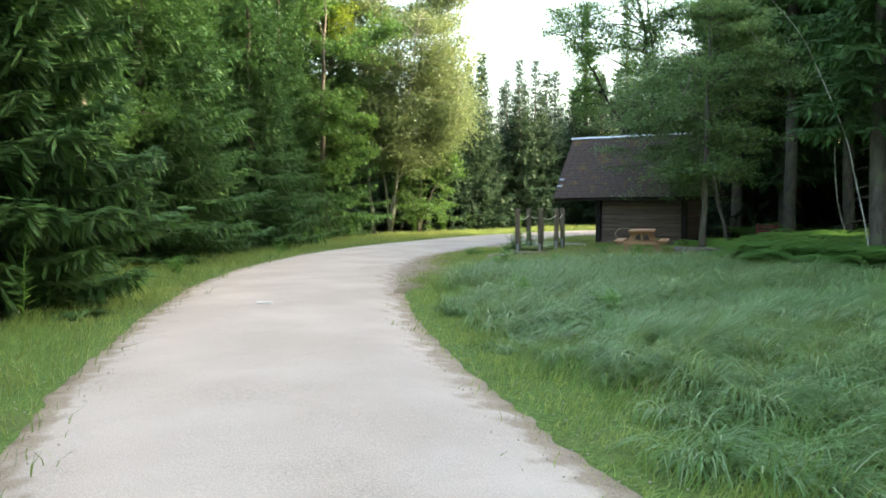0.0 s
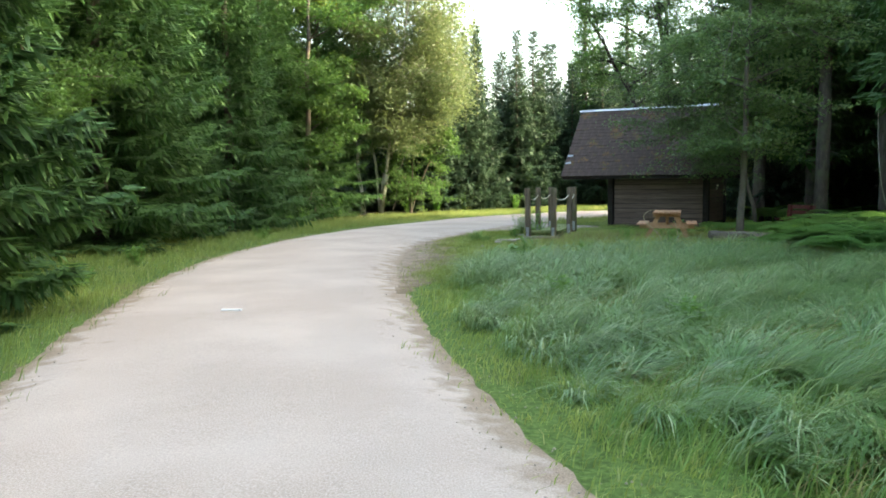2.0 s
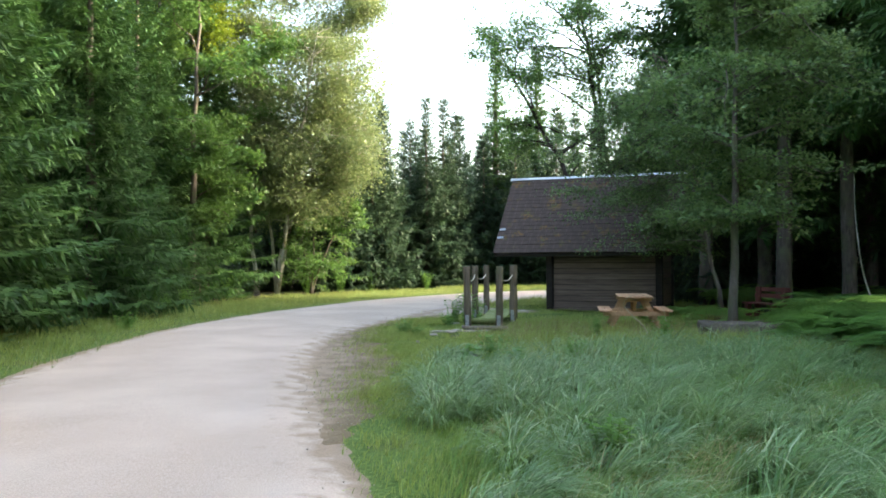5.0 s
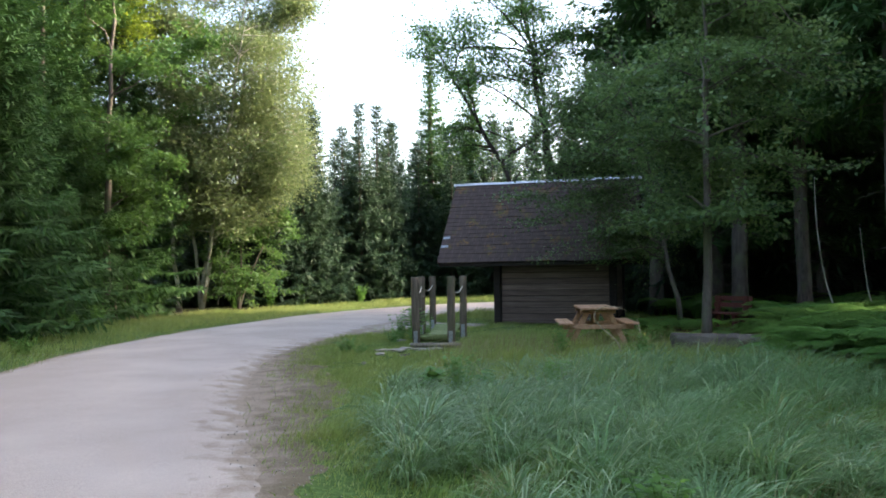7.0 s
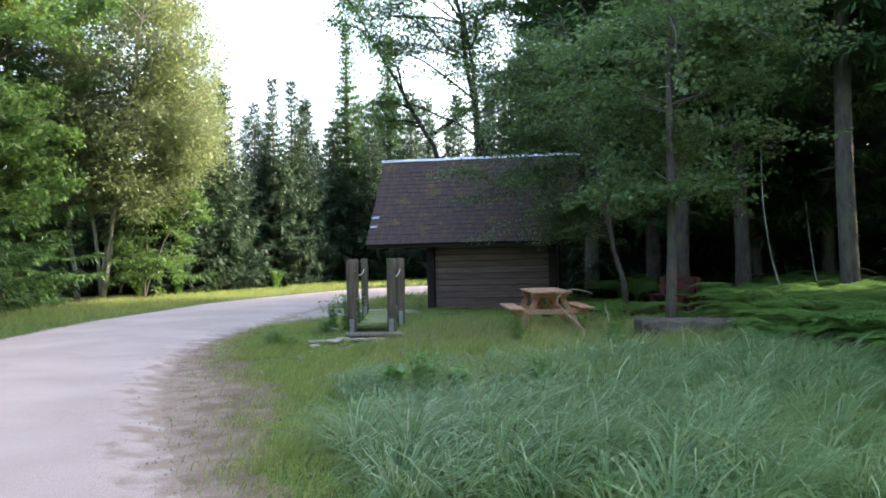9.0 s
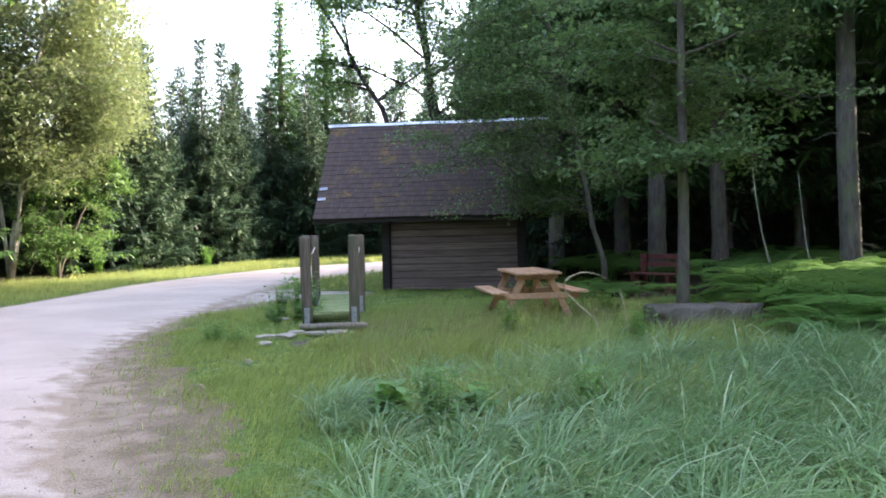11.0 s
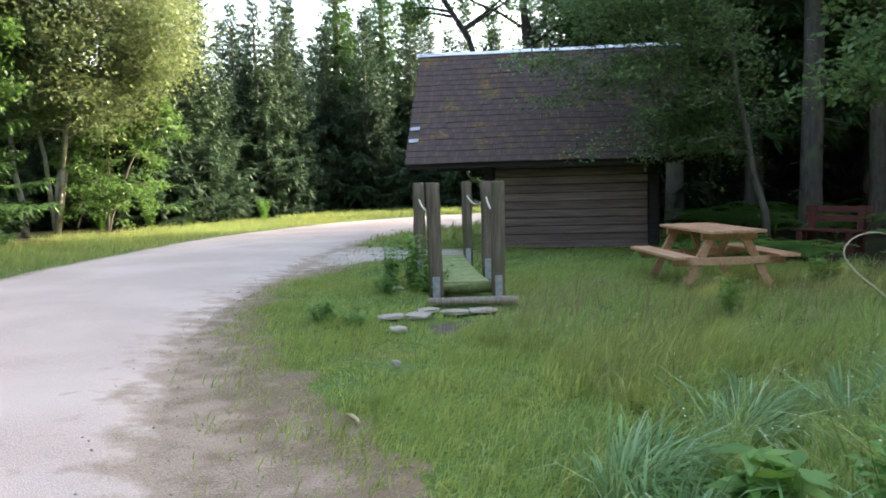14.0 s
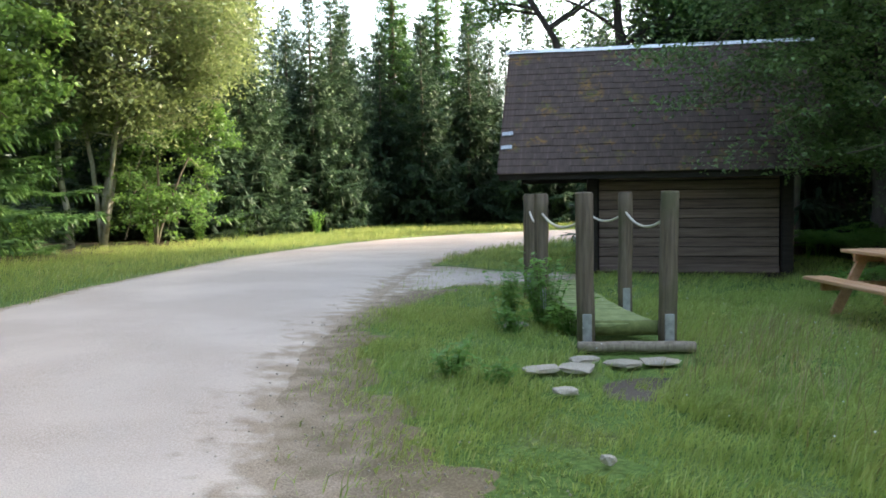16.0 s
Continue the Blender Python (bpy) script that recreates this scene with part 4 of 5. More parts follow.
placed(make_spruce(20, 2.0, 3.6, 0.50, 8, 0.12, 14, 0.9, 0.6, 0.17, label="tall spruce with a bare stem at the clearing"), stand(9.95, 20.6, 25))
plant([tall_c], [ (11.9, 33.6), (16.0, 30.0), (10.9, 37.5), (14.2, 34.2)], TREE_RNG, 0.9, 1.1)
plant([tall_b], [ (14.0, 39.5), (16.5, 37.0), (11.4, 41.5), (15.5, 12.0), (18.5, 36.0), (16.8, 43.5), (20.5, 46.0), (13.5, 44.0)], TREE_RNG, 0.85, 1.1)
# unseen pair added right of the view to stop a sun patch on the road
plant([tall_c], [(16.8, 26.2), (20.0, 25.2)], TREE_RNG, 0.95, 1.05)
# unseen spruces off to the right, added to keep low sun off road and clearing
plant(FULL, [(18.0, -3.0), (19.0, 1.5), (17.0, 4.5), (19.5, 6.5), (17.5, 9.5), (20.0, 12.0), (22.0, -6.0), (23.0, 4.0), (30.0, 14.0), (31.5, 17.5), (30.5, 21.0), (32.0, 24.5), (31.0, 28.0), (24.0, 17.2), (26.5, 15.4), (27.5, 18.6), (22.0, 14.6), (25.0, 12.0), (26.5, 21.4), (29.0, 22.2)], TREE_RNG, 1.05, 1.25)
# mostly hidden spruces, added and sized to shade the far verge below the birch
plant(FAR, [(20.8, 47.2), (22.8, 49.2), (26.5, 50.5), (27.5, 53.0), (26.8, 55.6), (28.5, 57.5), (29.5, 51.5), (30.5, 55.0), (25.5, 48.0), (24.5, 51.5)], TREE_RNG, 1.0, 1.2)
plant(FAR, [(10.6, 42.6), (13.2, 42.6), (12.0, 39.6), (15.6, 45.2), (17.5, 46.5), (14.8, 40.8), (18.4, 44.0), (17.0, 39.0), (20.5, 42.0)], TREE_RNG, 0.95, 1.25)
# apart from the one at x 13.2, added out of sight to shade the verge
plant(FULL, [(25.0, 44.0), (27.5, 48.0), (31.0, 46.0), (23.0, 46.0), (13.2, 44.6), (26.0, 41.0), (27.0, 38.0), (25.5, 35.5), (26.5, 32.5), (29.0, 43.5)], TREE_RNG, 1.0, 1.25)
plant([full_c, full_a], [(16.0, 41.0), (22.0, 35.5), (19.0, 43.0), (22.5, 40.0)], TREE_RNG, 0.6, 0.85)
# mostly unseen row far to the right, put there to block the sun
plant([tall_c], [(21.0 + 4.0 * (k % 2) + TREE_RNG.uniform(-1.2, 1.2), 2.0 + 3.2 * k) for k in range(14) if k % 4 != 1], TREE_RNG, 0.95, 1.2)
# unseen spruces behind the camera's start, added to narrow the open sky's light
plant(FULL, [(9.0 + 4 * (k % 3), -6.0 - 4.0 * k) for k in range(5)] + [(-4.0 - 3 * (k % 3), -9.0 - 4.0 * k) for k in range(5)] + [(2.0, -36.0), (7.0, -38.0), (14.0, -36.0)], TREE_RNG, 1.0, 1.2)

# broadleaved trees by the far bend
placed(make_broadleaf("birch_tree", "pale sunlit birch with three mossy stems beside the road", "birch", 18.0, 4.6, 0, 31, 0.15, 120000, 4, 0.095, (2.0, -0.6), M_PALEBARK, M_PALELEAF, limbs=160, low=0.26, droop=0.4, bound=(np.array([1.7, -0.3, 10.2]), np.array([4.0, 4.0, 7.9])), tilt=0.10, puff=0.14), stand(-5.9, 49.2, 0))
placed(make_broadleaf("birch_tree", "slim white-barked birch beside the road", "birch", 12.5, 2.6, 0, 32, 0.13, 9000, 1, 0.10, (-1.2, 0.3), M_BIRCHBARK, M_BROADLEAF, limbs=18, low=0.45), stand(-6.75, 48.6, 0))
placed(make_broadleaf("beech_sapling", "low bright beech with drooping leafy branches", "beech", 5.6, 2.0, 0, 33, 0.15, 13000, 3, 0.05, (0.7, -0.3), M_BARK, M_BROADLEAF, limbs=30, low=0.12, droop=1.0, flat=0.35), stand(-4.3, 49.4, 40))
placed(make_broadleaf("yellow_maple", "yellow-green maple in front of dark spruces", "maple", 16.5, 4.0, 0, 34, 0.19, 30000, 1, 0.16, (0, 0), M_BARK, M_YELLOWLEAF, limbs=34, low=0.42, bound=(np.array([0.3, 0, 11.5]), np.array([3.6, 3.6, 5.4]))), stand(-9.4, 47.8, 0))
placed(make_broadleaf("broadleaf_tree", "mid-green broadleaved tree among spruces", "tree", 15.0, 3.6, 0, 35, 0.18, 30000, 1, 0.15, (0.5, 0), M_BARK, M_BROADLEAF, limbs=30, low=0.2), stand(-8.3, 42.6, 0))
placed(make_broadleaf("broadleaf_tree", "leafy tree leaning over the verge", "tree", 13.0, 2.8, 0, 36, 0.11, 40000, 1, 0.13, (0.8, -0.3), M_BARK, M_BROADLEAF, limbs=30, low=0.25), stand(-8.9, 20.8, 0))
# around the hut
placed(make_broadleaf("alder_tree", "large dark alder arching behind the hut", "alder", 14.5, 4.6, 0, 41, 0.11, 38000, 3, 0.15, (-2.6, 0.2), M_DARKBARK, M_BROADLEAF, limbs=48, low=0.36, droop=0.35, bound=(np.array([-2.3, 0, 9.6]), np.array([3.5, 3.2, 4.6])), tilt=0.10, limb_r=0.4), stand(8.6, 40.0, 0))
placed(make_broadleaf("overhanging_tree", "slim leaning tree with leaves over the hut roof", "tree", 8.0, 4.0, 0, 42, 0.085, 30000, 1, 0.06, (-1.4, 0.5), M_BARK, M_DARKLEAF, limbs=52, low=0.24, droop=0.8, flat=0.3, bound=(np.array([-1.6, 0.7, 4.1]), np.array([3.0, 1.15, 2.7])), aim=2.85), stand(9.1, 31.3, 0))
placed(make_broadleaf("rowan_tree", "slim grey rowan with drooping leafy branches above the boulder", "rowan", 8.0, 2.5, 0, 43, 0.105, 30000, 1, 0.088, (0.3, 0.3), M_BARK, M_DARKLEAF, limbs=44, low=0.30, droop=0.75, flat=0.3, bound=(np.array([0.1, 0, 5.0]), np.array([2.6, 2.4, 3.3]))), stand(7.1, 25.4, 0))
for label, pts, r in (("thin bare bent sapling at the forest edge", [(9.6, 20.0, -0.1), (9.5, 20.1, 0.9), (9.3, 20.2, 2.0), (9.1, 20.3, 3.0), (8.6, 20.5, 4.4), (8.2, 20.6, 5.3), (7.5, 20.7, 6.2)], 0.019),
                      ("pale curved sapling stem among bracken", [(13.0, 30.4, -0.1), (12.7, 30.4, 0.7), (12.5, 30.4, 1.5), (12.42, 30.5, 2.7), (12.4, 30.5, 3.8)], 0.03),
                      ("pale curved sapling stem among bracken", [(13.9, 30.0, -0.1), (13.6, 30.1, 0.6), (13.45, 30.1, 1.4), (13.4, 30.2, 2.6)], 0.026)):
    line = spline(pts, 30)
    ob = tube_part("bent_sapling", [Vector(p) for p in line], [r * (1 - 0.75 * k / 29) for k in range(30)], M_PALEBARK, None, "", 7)
    tagged(ob, label, "sapling")
TWIG = pose(4.88, 24.0, 0, 0, 0, -17) @ Matrix.Diagonal((1.3, 1.3, 0.84, 1))
ARCH = spline([(0.10, 0, -0.04), (0.02, 0, 0.35), (-0.16, 0.02, 0.62), (-0.27, 0.03, 0.84), (-0.22, 0.04, 1.0), (-0.08, 0.05, 1.07), (0.08, 0.08, 1.02), (0.15, 0.1, 0.96)], 30)
ob = tube_part("arched_twig", [TWIG @ Vector(p) for p in ARCH], [0.011 - 0.007 * k / 29 for k in range(30)], M_TWIG, None, "", 6)
tagged(ob, "dry pale twig arching out of the grass", "twig")
ob = tube_part("upright_twig", [TWIG @ Vector(p) for p in ((0.36, 0.05, -0.04), (0.33, 0.05, 0.4), (0.27, 0.05, 0.82))], [0.011, 0.009, 0.004], M_TWIG, None, "", 6)
tagged(ob, "short dry twig standing in the grass", "twig")


# ---- ferns ----
def make_fern(seed):
    """Bracken: upright stalks that carry broad, level fronds with toothed side leaves."""
    g = np.random.default_rng(seed)
    fern = thing("bracken_fern", "green bracken fern with spread feathery fronds", "fern", group="bracken patch")
    parts, stalks = [], []
    for k in range(6):
        az, ln, rise = g.uniform(0, 6.28), g.uniform(0.55, 0.85), g.uniform(0.25, 0.55)
        out, side = np.array([math.cos(az), math.sin(az), 0]), np.array([-math.sin(az), math.cos(az), 0])
        s = np.linspace(0.0, 1, 15)
        P = out * (0.12 + s * ln)[:, None]
        P[:, 2] = rise + ln * (0.42 * s - 0.42 * s ** 2)
        stalks.append(tube_arrays(np.concatenate([[(0, 0, -0.03)], P[::3]]), [0.008, 0.007, 0.006, 0.005, 0.003, 0.002], 4, False))
        for sg in (-1, 1):
            for p, t in zip(P[1:], s[1:]):
                l = ln * 0.42 * (1 - t) ** 0.8 + 0.02
                d = unit(side * sg + out * 0.35 + np.array([0, 0, -0.10]) + g.normal(0, 0.06, 3))
                m = max(2, int(l / 0.06))
                u = (np.arange(m) + 0.5) / m
                Q = p + d * (u * l)[:, None] + np.array([0, 0, -0.12]) * (l * u ** 2)[:, None]
                for q_side in (-1, 1):
                    e = unit(np.cross(d, [0, 0, 1.0]) * q_side + d * 0.5)[None] + g.normal(0, 0.1, (m, 3))
                    v, q = leaf_quads(Q, unit(e), unit(np.cross(unit(e), [0, 0, 1.0])), 0.095 * (1 - 0.7 * u) + 0.015, 0 * u + 0.05, -0.2)
                    parts.append((v, q, np.zeros((0, 3), int)))
    put("frond", fast_mesh("frond", *join_arrays(parts)), M_FERN, fern)
    put("stalk", fast_mesh("stalk", *join_arrays(stalks)), M_FERN, fern)
    return fern


FERNS = [placed(make_fern(60 + k), stand(8.2 + 0.9 * k, 23.6 + 0.3 * k, 40 * k, 1.0)) for k in range(3)]


def fern_edge(y):
    """How far the bracken comes towards the road."""
    return np.interp(y, [18, 20, 21.5, 23.2, 24.2, 25.4, 26.5, 29], [9.2, 8.2, 7.7, 6.9, 8.2, 8.1, 7.4, 8.4])


for k in range(330):
    x, y = 6.6 + 7.0 * TREE_RNG.random() ** 1.4, TREE_RNG.uniform(18.5, 29.5)
    if x < fern_edge(y) + TREE_RNG.normal(0, 0.2) or (abs(x - 7.0) < 1.15 and abs(y - 24.8) < 0.85) or (y > 26.4 and x < 10.2):
        continue
    copy_thing(FERNS[k % 3], stand(x, y, TREE_RNG.uniform(0, 360), TREE_RNG.uniform(0.75, 1.3)))
for k in range(70):
    x, y = TREE_RNG.uniform(10.5, 18.0), TREE_RNG.uniform(29, 38)
    if abs(x - 10.0) + abs(y - 31.0) > 2.6:
        copy_thing(FERNS[k % 3], stand(x, y, TREE_RNG.uniform(0, 360), TREE_RNG.uniform(0.8, 1.3)))


for k in range(16):
    x, y = TREE_RNG.uniform(7.7, 9.4), TREE_RNG.uniform(29.4, 31.8)
    copy_thing(FERNS[k % 3], stand(x, y, TREE_RNG.uniform(0, 360), TREE_RNG.uniform(0.4, 0.6)))


# ---- grass ----
def blades(x, y, h, w, lean_x, lean_y, g, fine=False):
    """Curved, pointed blades at the points; fine ones have one bend more."""
    n = len(x)
    az = g.uniform(0, 2 * math.pi, n)
    bx, by = np.cos(az) * w / 2, np.sin(az) * w / 2
    z = ground_z(x, y) - 0.01
    bend = np.hypot(lean_x, lean_y)
    steps = ((0, 1.0), (0.42, 0.95), (0.78, 0.65)) if fine else ((0, 1.0), (0.5, 0.85))
    m = len(steps) * 2 + 1
    V = np.empty((n, m, 3))
    for k, (f, wf) in enumerate(steps):
        cx, cy = x + lean_x * h * f ** 2, y + lean_y * h * f ** 2
        cz = z + h * f * (1 - 0.28 * np.minimum(bend, 1.6) * f)
        V[:, 2 * k] = np.stack([cx - bx * wf, cy - by * wf, cz], -1)
        V[:, 2 * k + 1] = np.stack([cx + bx * wf, cy + by * wf, cz], -1)
    V[:, m - 1] = np.stack([x + lean_x * h, y + lean_y * h, z + h * (1 - 0.42 * np.minimum(bend, 1.8))], -1)
    i = np.arange(n)[:, None] * m
    quads = np.concatenate([i + [2 * k, 2 * k + 1, 2 * k + 3, 2 * k + 2] for k in range(len(steps) - 1)])
    return V.reshape(-1, 3), quads, i + [m - 3, m - 2, m - 1]


def clear_of_road(x, y):
    """Off the road, or in its ragged outer rim."""
    rim = np.minimum(edge_gap(x, y, ROAD_L), edge_gap(x, y, ROAD_R))
    creep = (rim < 0.22 + 0.22 * wave(x, y, 2.3, 2.0) + 0.15 * wave(x, y, 7.0)) & (G.random(len(x)) < 0.35) & ~((y > 14.5) & (y < 33) & (x > -3))
    return ~inside(ROAD_POLY, x, y) | creep


def scatter(n, x0, x1, y0, y1, g):
    return g.uniform(x0, x1, n), g.uniform(y0, y1, n)


def sow(name, label, pts, h0, h1, w, lean, material, g, clump=0.5):
    x, y = pts
    n = len(x)
    tone = wave(x, y, 1.4, 3.0)
    h = (h0 + (h1 - h0) * g.beta(2, 2, n)) * np.clip(1 + clump * (0.45 * tone + 0.35 * wave(x, y, 5.5, 2.0)), 0.3, 2.2)
    a = 1.5 * wave(x, y, 0.8, 5.0) + 0.9 * wave(x, y, 2.7, 1.0) + g.normal(0, 0.9, n)
    amount = lean * g.uniform(0.3, 1.4, n)
    V, q, t = blades(x, y, np.maximum(h, 0.03), w * g.uniform(0.7, 1.3, n), np.cos(a - 0.4) * amount, np.sin(a - 0.4) * amount, g)
    return tagged(put(name, fast_mesh(name, V, q, t), material), label, "grass", kind="stuff")


G = np.random.default_rng(5)
STONE_SPOTS = ((1.15, 26.8), (1.42, 26.76), (1.62, 27.08), (1.87, 26.84), (2.18, 26.82), (1.06, 26.05), (0.72, 24.54), (1.15, 26.62), (1.42, 26.56), (1.87, 26.64))


def right_of_road(x, y, slack=0.5):
    return x > np.interp(y, [p[1] for p in RIGHT_EDGE], [p[0] for p in RIGHT_EDGE]) - slack


def right_field(n, x0, x1, y0, y1):
    x, y = scatter(n, x0, x1, y0, y1, G)
    near = right_of_road(x, y)
    x, y = x[near], y[near]
    gap = edge_gap(x, y, ROAD_R)
    on = inside(SHOULDER_POLY, x, y)
    d = edge_gap(x, y, SHOULDER_LINE) + 0.10 * wave(x, y, 4.0) + 0.06 * wave(x, y, 11.0)
    sparse = np.where(on, 0.34 * np.exp(-np.maximum(d, 0) / 0.24) + 0.05 * (wave(x, y, 3.1) > 0.45), np.clip(0.34 + d / 0.9 + 0.25 * wave(x, y, 2.3), 0.16, 1))
    ok = clear_of_road(x, y) & (G.random(len(x)) < np.where((y > 14.5) & (y < 33), sparse, 1.0))
    deck = spline([(2.18, 27.1), (2.25, 27.6), (2.68, 29.68), (3.03, 31.5)], 40)
    ok &= (edge_gap(x, y, deck) > 0.46) | (y < 26.8)
    for sx, sy in STONE_SPOTS:
        ok &= (x - sx) ** 2 + (y - sy) ** 2 > 0.035
    return x, y, gap, ok


def long_limit(x, y):
    """How far from the road the long grass begins."""
    return np.interp(y, [2.5, 15, 19, 20.5, 21.6, 22.3, 22.9], [0.6, 0.65, 1.0, 1.55, 1.9, 2.5, 30]) + 0.3 * wave(x, y, 1.7)


def stone_gap(x, y):
    """The boulder's surroundings and the fern patch keep the long grass down."""
    return (np.abs(x - 7.0) < 1.6) & (y > 22.6) & (y < 26) | ((x > fern_edge(y) + 0.3) & (y > 18.5))


# long bluish grass on the near side of the hut's clearing
x, y, gap, ok = right_field(110000, -1.2, 11.5, 2.5, 25.0)
keep = ok & (gap > long_limit(x, y)) & ~(stone_gap(x, y) & (G.random(len(x)) < 0.6))
sow("long_grass", "long bluish-green grass bent in tufts", (x[keep], y[keep]), 0.10, 0.30, 0.010, 1.0, M_LONGGRASS, G, 1.2)
def arching(x, y, length, w, az, start, end, g):
    """Long blades that rise, arch over and hang: the slope turns from start to end (radians from upright) along the blade."""
    n, steps = len(x), 4
    px, pz = np.zeros(n), np.zeros(n)
    side = az + math.pi / 2 + g.normal(0, 0.5, n)
    bx, by = np.cos(side) * w / 2, np.sin(side) * w / 2
    z0 = ground_z(x, y) - 0.01
    V = np.empty((n, 9, 3))
    for k in range(steps + 1):
        cx, cy, cz = x + np.cos(az) * px, y + np.sin(az) * px, np.maximum(z0 + pz, z0 + 0.01)
        if k < steps:
            wf = (1.0, 1.0, 0.85, 0.55)[k]
            V[:, 2 * k] = np.stack([cx - bx * wf, cy - by * wf, cz], -1)
            V[:, 2 * k + 1] = np.stack([cx + bx * wf, cy + by * wf, cz], -1)
            a = start + (end - start) * (k + 0.5) / steps
            px, pz = px + np.sin(a) * length / steps, pz + np.cos(a) * length / steps
        else:
            V[:, 8] = np.stack([cx, cy, cz], -1)
    i = np.arange(n)[:, None] * 9
    return V.reshape(-1, 3), np.concatenate([i + [2 * k, 2 * k + 1, 2 * k + 3, 2 * k + 2] for k in range(3)]), i + [6, 7, 8]


gx, gy = (k.ravel() for k in np.meshgrid(np.arange(-1.2, 11.0, 0.40), np.arange(2.5, 22.9, 0.40)))
gx, gy = gx + G.uniform(-0.19, 0.19, len(gx)), gy + G.uniform(-0.19, 0.19, len(gy))
gap = edge_gap(gx, gy, ROAD_R)
ok = right_of_road(gx, gy) & ~inside(ROAD_POLY, gx, gy) & (gap > long_limit(gx, gy) + 0.1) & ~stone_gap(gx, gy)
rough = wave(gx, gy, 0.9, 2.5) + 0.5 * wave(gx, gy, 2.2, 1.0)
ok &= G.random(len(gx)) < np.clip(0.80 + 0.5 * rough, 0.25, 1)
cx, cy, rough, gap = gx[ok], gy[ok], rough[ok], gap[ok]
each = 120
n = len(cx) * each
az = G.uniform(0, 2 * math.pi, n)
rr = np.abs(G.normal(0, 0.085, n))
size = np.repeat(np.clip(0.86 + 0.28 * rough + G.normal(0, 0.12, len(cx)), 0.45, 1.35) * np.interp(gap, [0.6, 1.8], [0.7, 1.0]), each)
tx, ty = np.repeat(cx, each) + np.cos(az) * rr, np.repeat(cy, each) + np.sin(az) * rr
wind = np.repeat(-0.5 + 1.3 * wave(cx, cy, 0.5, 4.0) + G.normal(0, 0.3, len(cx)), each)
swept = np.repeat(np.where(cy < 15, 1.2, 0.75) + 0.5 * wave(cx, cy, 0.7, 1.5), each)
pull = np.stack([np.cos(az) + swept * np.cos(wind), np.sin(az) + swept * np.sin(wind)])
laid = np.repeat(np.clip(0.25 + 0.5 * wave(cx, cy, 0.6, 8.0), 0, 0.6) * (cy < 16), each)
V, q, t = arching(tx, ty, G.uniform(0.45, 0.95, n) * size, 0.0108 * G.uniform(0.5, 1.4, n), np.arctan2(pull[1], pull[0]) + G.normal(0, 0.2, n), G.uniform(0.0, 0.4, n) + laid, G.uniform(1.7, 3.0, n), G)
tagged(put("grass_tufts", fast_mesh("grass_tufts", V, q, t), M_TUFT), "arching tufts of long bluish grass", "grass", kind="stuff")
# flattened straw between the tufts
x, y, gap, ok = right_field(26000, 0.5, 9.0, 3.0, 21.0)
keep = ok & (gap > long_limit(x, y) + 0.5) & (wave(x, y, 0.9, 2.5) + 0.5 * wave(x, y, 2.2, 1.0) < -0.25) & (G.random(len(x)) < 0.8)
n = int(keep.sum())
V, q, t = arching(x[keep], y[keep], G.uniform(0.25, 0.6, n), 0.007 * G.uniform(0.6, 1.3, n), G.normal(-0.3, 0.9, n), G.uniform(0.5, 1.1, n), G.uniform(1.5, 2.0, n), G)
tagged(put("dead_straw", fast_mesh("dead_straw", V, q, t), M_STRAW), "flattened brown straw between the grass tufts", "grass", kind="stuff")
# short bright grass along the road, and round the bridge and table
def short_limit(x, y):
    return np.interp(y, [2.5, 15, 19, 20.5, 21.8, 22.6], [0.9, 1.0, 1.5, 2.3, 4.0, 30]) + 0.3 * wave(x, y, 1.7)


for count, box in ((60000, (-1.2, 5.5, 2.5, 17.0)), (250000, (-1.4, 8.5, 17.0, 31.0)), (60000, (-0.5, 11.0, 31.0, 42.0))):
    x, y, gap, ok = right_field(count, *box)
    worn = np.clip(gap / 0.45 + 0.3 * wave(x, y, 5.0), 0.22, 1) * np.where(inside(SPUR_POLY, x, y) | inside(BARE_POLY, x, y), 0.10, 1) * np.where(wave(x, y, 2.1, 6.0) < -0.45, 0.45, 1)
    keep = ok & (gap < short_limit(x, y)) & (G.random(len(x)) < worn)
    x, y, gap = x[keep], y[keep], gap[keep]
    tall = np.where((x > 3.2) & (y > 20), 1.6, 1.0)
    short = sow("short_grass", "short bright green meadow grass", (x, y), 0.04, 0.15, 0.008, 0.8, M_SHORTGRASS, G, 1.2)
# knee-high seeding grass round the table and towards the ferns
x, y, gap, ok = right_field(90000, 1.6, 9.5, 20.5, 29.5)
keep = ok & (gap > 2.6 + 0.5 * wave(x, y, 1.1)) & (G.random(len(x)) < 0.35 + 0.5 * (wave(x, y, 1.3, 7.0) > 0)) & ~((y > 26.2) & (G.random(len(x)) < 0.75))
front = keep & (y < 24.3 + 0.5 * wave(x, y, 1.3))
sow("meadow_grass", "knee-high green meadow grass with pale stalks", (x[front], y[front]), 0.14, 0.42, 0.011, 0.7, M_SHORTGRASS, G, 1.1)
rest = keep & ~front
sow("meadow_grass", "lush ankle-high green meadow grass round the table", (x[rest], y[rest]), 0.07, 0.24, 0.010, 0.9, M_SHORTGRASS, G, 1.3)
x, y, gap, ok = right_field(9000, 1.8, 9.0, 19.5, 28.0)
keep = ok & (gap > 2.8) & (G.random(len(x)) < 0.35 + 0.5 * (wave(x, y, 1.7, 3.0) > 0.1))
sow("seed_stalks", "thin pale seeding grass stalks standing above the meadow", (x[keep], y[keep]), 0.22, 0.50, 0.006, 0.5, M_STRAW, G, 0.8)
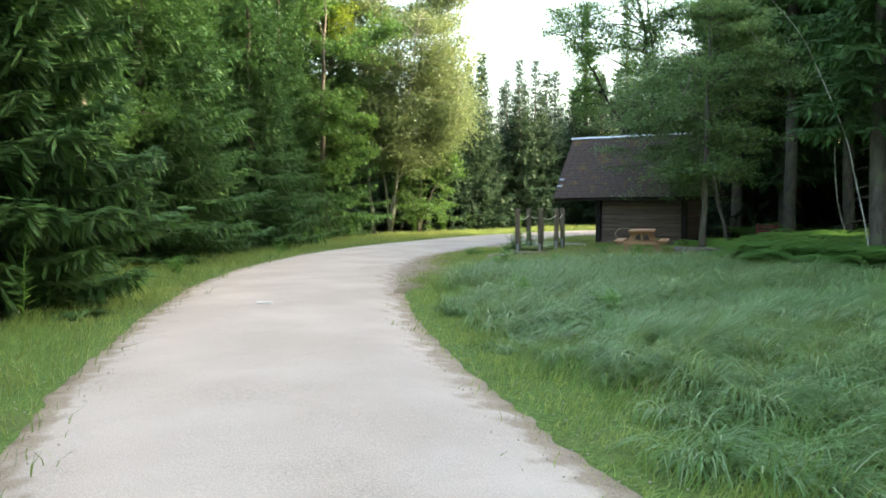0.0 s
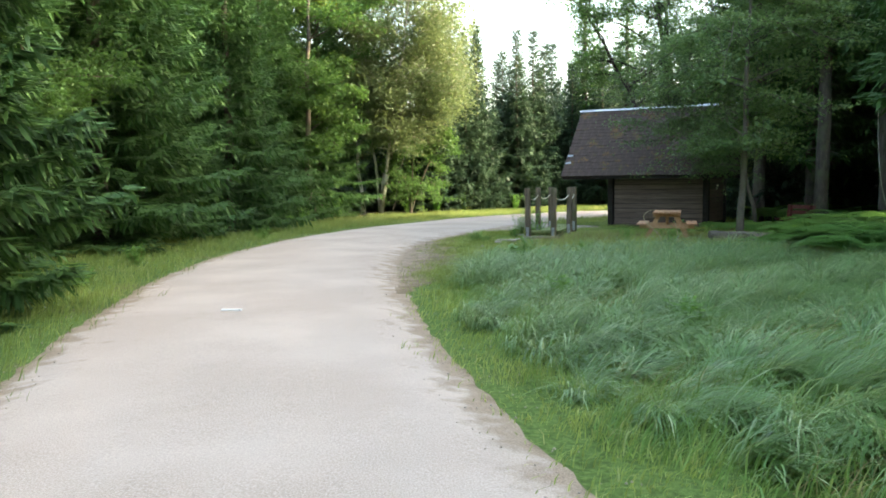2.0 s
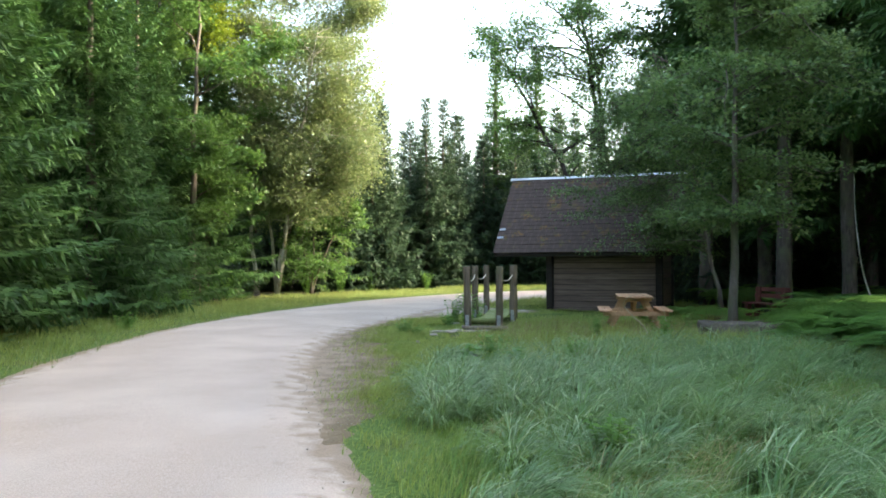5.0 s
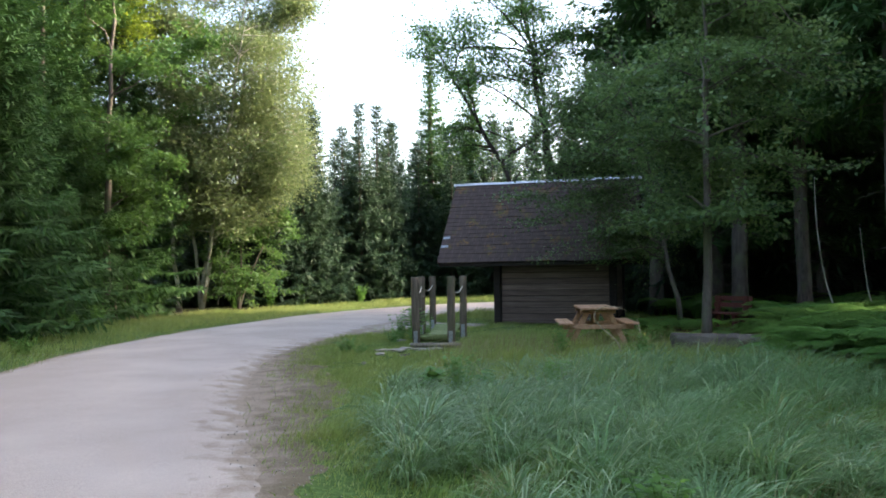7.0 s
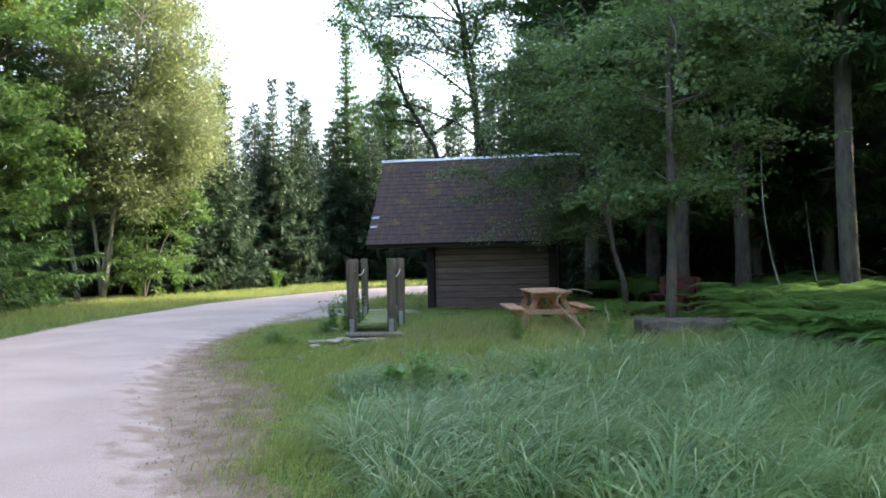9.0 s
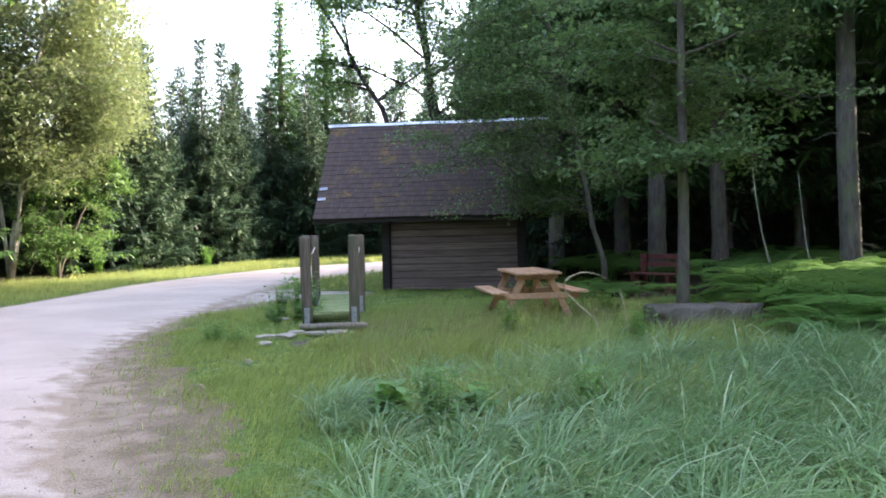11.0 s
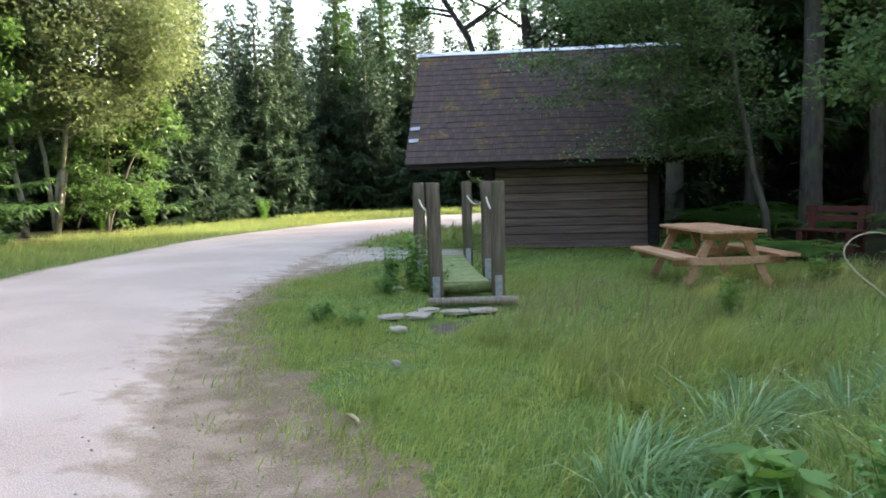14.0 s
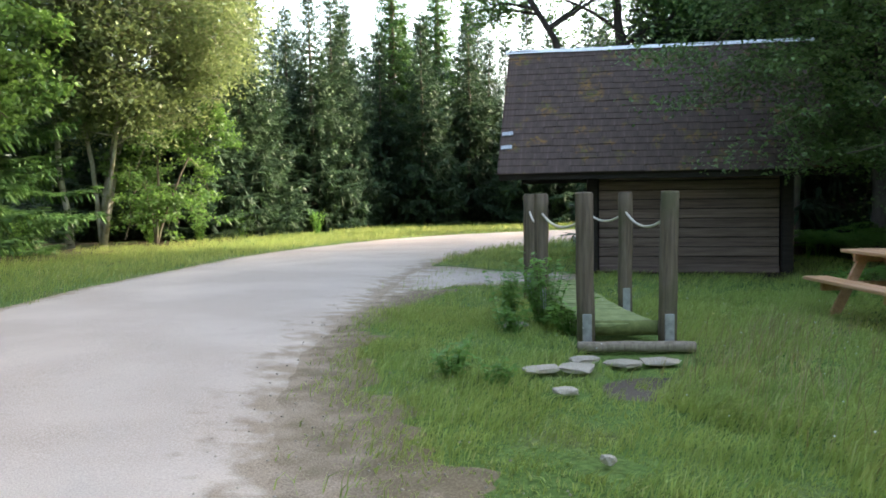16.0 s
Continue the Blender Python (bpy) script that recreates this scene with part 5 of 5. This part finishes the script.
# verge on the far side of the road
for count, y0, y1 in ((70000, -2.0, 16.0), (120000, 16.0, 58.0)):
    x, y = scatter(count, -11.5, 4.0, y0, y1, G)
    left = x < np.interp(y, [p[1] for p in LEFT_EDGE], [p[0] for p in LEFT_EDGE]) + 0.5
    x, y = x[left], y[left]
    gap = edge_gap(x, y, ROAD_L)
    keep = clear_of_road(x, y) & (gap < 5.5 + wave(x, y, 0.9)) & (G.random(len(x)) < np.clip(gap / 0.4, 0.3, 1))
    sow("verge_grass", "green roadside grass with seed heads", (x[keep], y[keep]), 0.06, 0.28, 0.009, 0.7, M_VERGE, G, 1.1)
x, y = scatter(30000, 2.0, 22.0, 38.0, 64.0, G)
keep = ~inside(ROAD_POLY, x, y)
sow("far_grass", "grass beyond the bend of the road", (x[keep], y[keep]), 0.10, 0.30, 0.018, 0.5, M_VERGE, G, 0.6)

# ---- weeds and flowers ----
def make_weed(seed, H=0.55, stems=9, leaf=0.09, spread=0.28):
    """A leafy weed clump: upright stems with pairs of pointed leaves."""
    g = np.random.default_rng(seed)
    weed = thing("leafy_weed", "dark green leafy weed clump in the grass", "weed", group="weeds")
    tubes, C, A = [], [], []
    for k in range(stems):
        az, tilt, h = g.uniform(0, 6.28), g.uniform(0.1, 1.0) * spread, H * g.uniform(0.55, 1.1)
        top = np.array([math.cos(az) * tilt, math.sin(az) * tilt, h])
        foot = top * [0.25, 0.25, 0] + [0, 0, -0.03]
        tubes.append(tube_arrays([foot, (foot + top) / 2 + g.normal(0, 0.01, 3), top], [0.006, 0.005, 0.002], 4, False))
        for f in np.linspace(0.2, 1.0, 9):
            p = foot * (1 - f) + top * f
            for sg in range(3):
                a = g.uniform(0, 6.28)
                C.append(p), A.append((math.cos(a), math.sin(a), g.uniform(-0.45, 0.35)))
    C, A = np.array(C), unit(np.array(A))
    sz = leaf * g.uniform(0.6, 1.3, len(C))
    v, q = leaf_quads(C, A, unit(np.cross(A, [0, 0, 1.0]) + g.normal(0, 0.2, A.shape)), sz, sz * 0.5, 0.12)
    put("foliage", fast_mesh("foliage", *join_arrays(tubes + [(v, q, np.zeros((0, 3), int))])), M_FERN, weed)
    return weed


weed_a = placed(make_weed(71, 0.75, 16, 0.10, 0.38), stand(1.95, 29.0, 0))
weed_b = placed(make_weed(72, 0.32, 12, 0.07, 0.25), stand(0.45, 26.9, 0))
for x, y, k, sc in ((1.65, 29.4, 0, 0.8), (2.05, 28.5, 1, 1.2), (1.5, 28.7, 1, 1.0), (2.3, 30.3, 0, 0.7), (0.7, 26.5, 1, 0.7), (4.3, 25.4, 0, 0.6), (6.6, 30.2, 1, 1.3), (5.0, 23.2, 0, 0.7), (6.9, 27.2, 1, 1.4), (-6.1, 28.5, 1, 1.3), (-7.0, 37.0, 0, 0.9), (-6.6, 33.2, 0, 0.8), (-6.2, 20.5, 1, 1.3), (-5.4, 16.8, 1, 1.2), (-4.6, 50.6, 0, 1.3), (-3.1, 51.8, 0, 1.2), (-1.6, 53.5, 0, 1.3), (1.4, 56.0, 0, 1.2), (-7.4, 45.2, 0, 1.2), (1.75, 20.5, 0, 0.7), (2.9, 20.3, 0, 0.6), (2.2, 15.2, 1, 1.2), (3.4, 13.0, 1, 1.3)):
    copy_thing((weed_a, weed_b)[k], stand(x, y, 57 * x + 31 * y, sc))
dock = placed(make_weed(73, 0.34, 5, 0.17, 0.2), stand(1.5, 21.0, 0))
tagged(dock, "broad-leaved green dock plant among long grass", "weed")
copy_thing(dock, stand(2.15, 20.7, 130, 0.9))
# thistle beside the near spruce
thistle = thing("thistle", "tall spiny thistle with a purple flower head", "thistle", stand(-4.75, 12.1, 0))
tube_part("stem", [(0, 0, -0.03), (0.03, 0.01, 0.4), (0.05, 0.0, 0.85), (0.1, 0.02, 1.2)], [0.012, 0.011, 0.009, 0.006], M_FERN, thistle)
C, A = [], []
for k in range(26):
    f, a = 0.08 + 0.9 * k / 26, 2.4 * k
    C.append((0.09 * f, 0.01, 1.2 * f)), A.append((math.cos(a), math.sin(a), 0.45))
C, A = np.array(C), unit(np.array(A))
sz = np.linspace(0.26, 0.10, 26)
put("leaf", fast_mesh("leaf", *leaf_quads(C, A, unit(np.cross(A, [0, 0, 1.0])), sz, sz * 0.3, 0.2)), M_FERN, thistle)
head = part("flower_head", stone_bm((0.045, 0.045, 0.06), 3.0, 2, 0.1), M_THISTLE, thistle, "purple flower head", True)
head.matrix_basis = pose(0.1, 0.02, 1.22)
# small white flowers
V, Q = [], []
for k in range(420):
    if k < 220:
        x, y, h = G.uniform(1.5, 7.5), G.uniform(19.5, 31), G.uniform(0.10, 0.28)
    else:
        j = G.integers(100, 300)
        x, y, h = ROAD_L[j][0] - abs(G.normal(0.9, 0.7)) - 0.25, ROAD_L[j][1], G.uniform(0.12, 0.28)
    r = G.uniform(0.005, 0.009)
    base = len(V)
    for a in range(6):
        V.append((x + r * math.cos(a * 1.047), y + r * math.sin(a * 1.047), h + 0.004 * (a % 2)))
    V.append((x, y, h + 0.006))
    Q += [(base + a, base + (a + 1) % 6, base + 6) for a in range(6)]
tagged(put("white_flowers", fast_mesh("white_flowers", np.array(V), None, Q), M_FLOWER), "tiny white flowers scattered in the grass", "flowers", kind="stuff")
# old fence stakes by the birches
for k, (x, y, h) in enumerate(((-8.6, 47.2, 1.25), (-8.0, 43.0, 1.05))):
    ob = part("fence_stake", log_bm(h, 0.055, 9, 4, 0.012, 20 + k), M_LOG, None, "", True)
    ob.matrix_basis = pose(x, y, -0.05, 2, -3, 0)
    tagged(ob, "grey weathered wooden stake at the forest edge", "stake")
ob = part("tree_stump", log_bm(0.45, 0.17, 12, 4, 0.02, 31), M_BARK, None, "", True)
ob.matrix_basis = pose(-7.6, 47.6, -0.05, 1, 2, 0)
tagged(ob, "low mossy tree stump beside the birches", "stump")
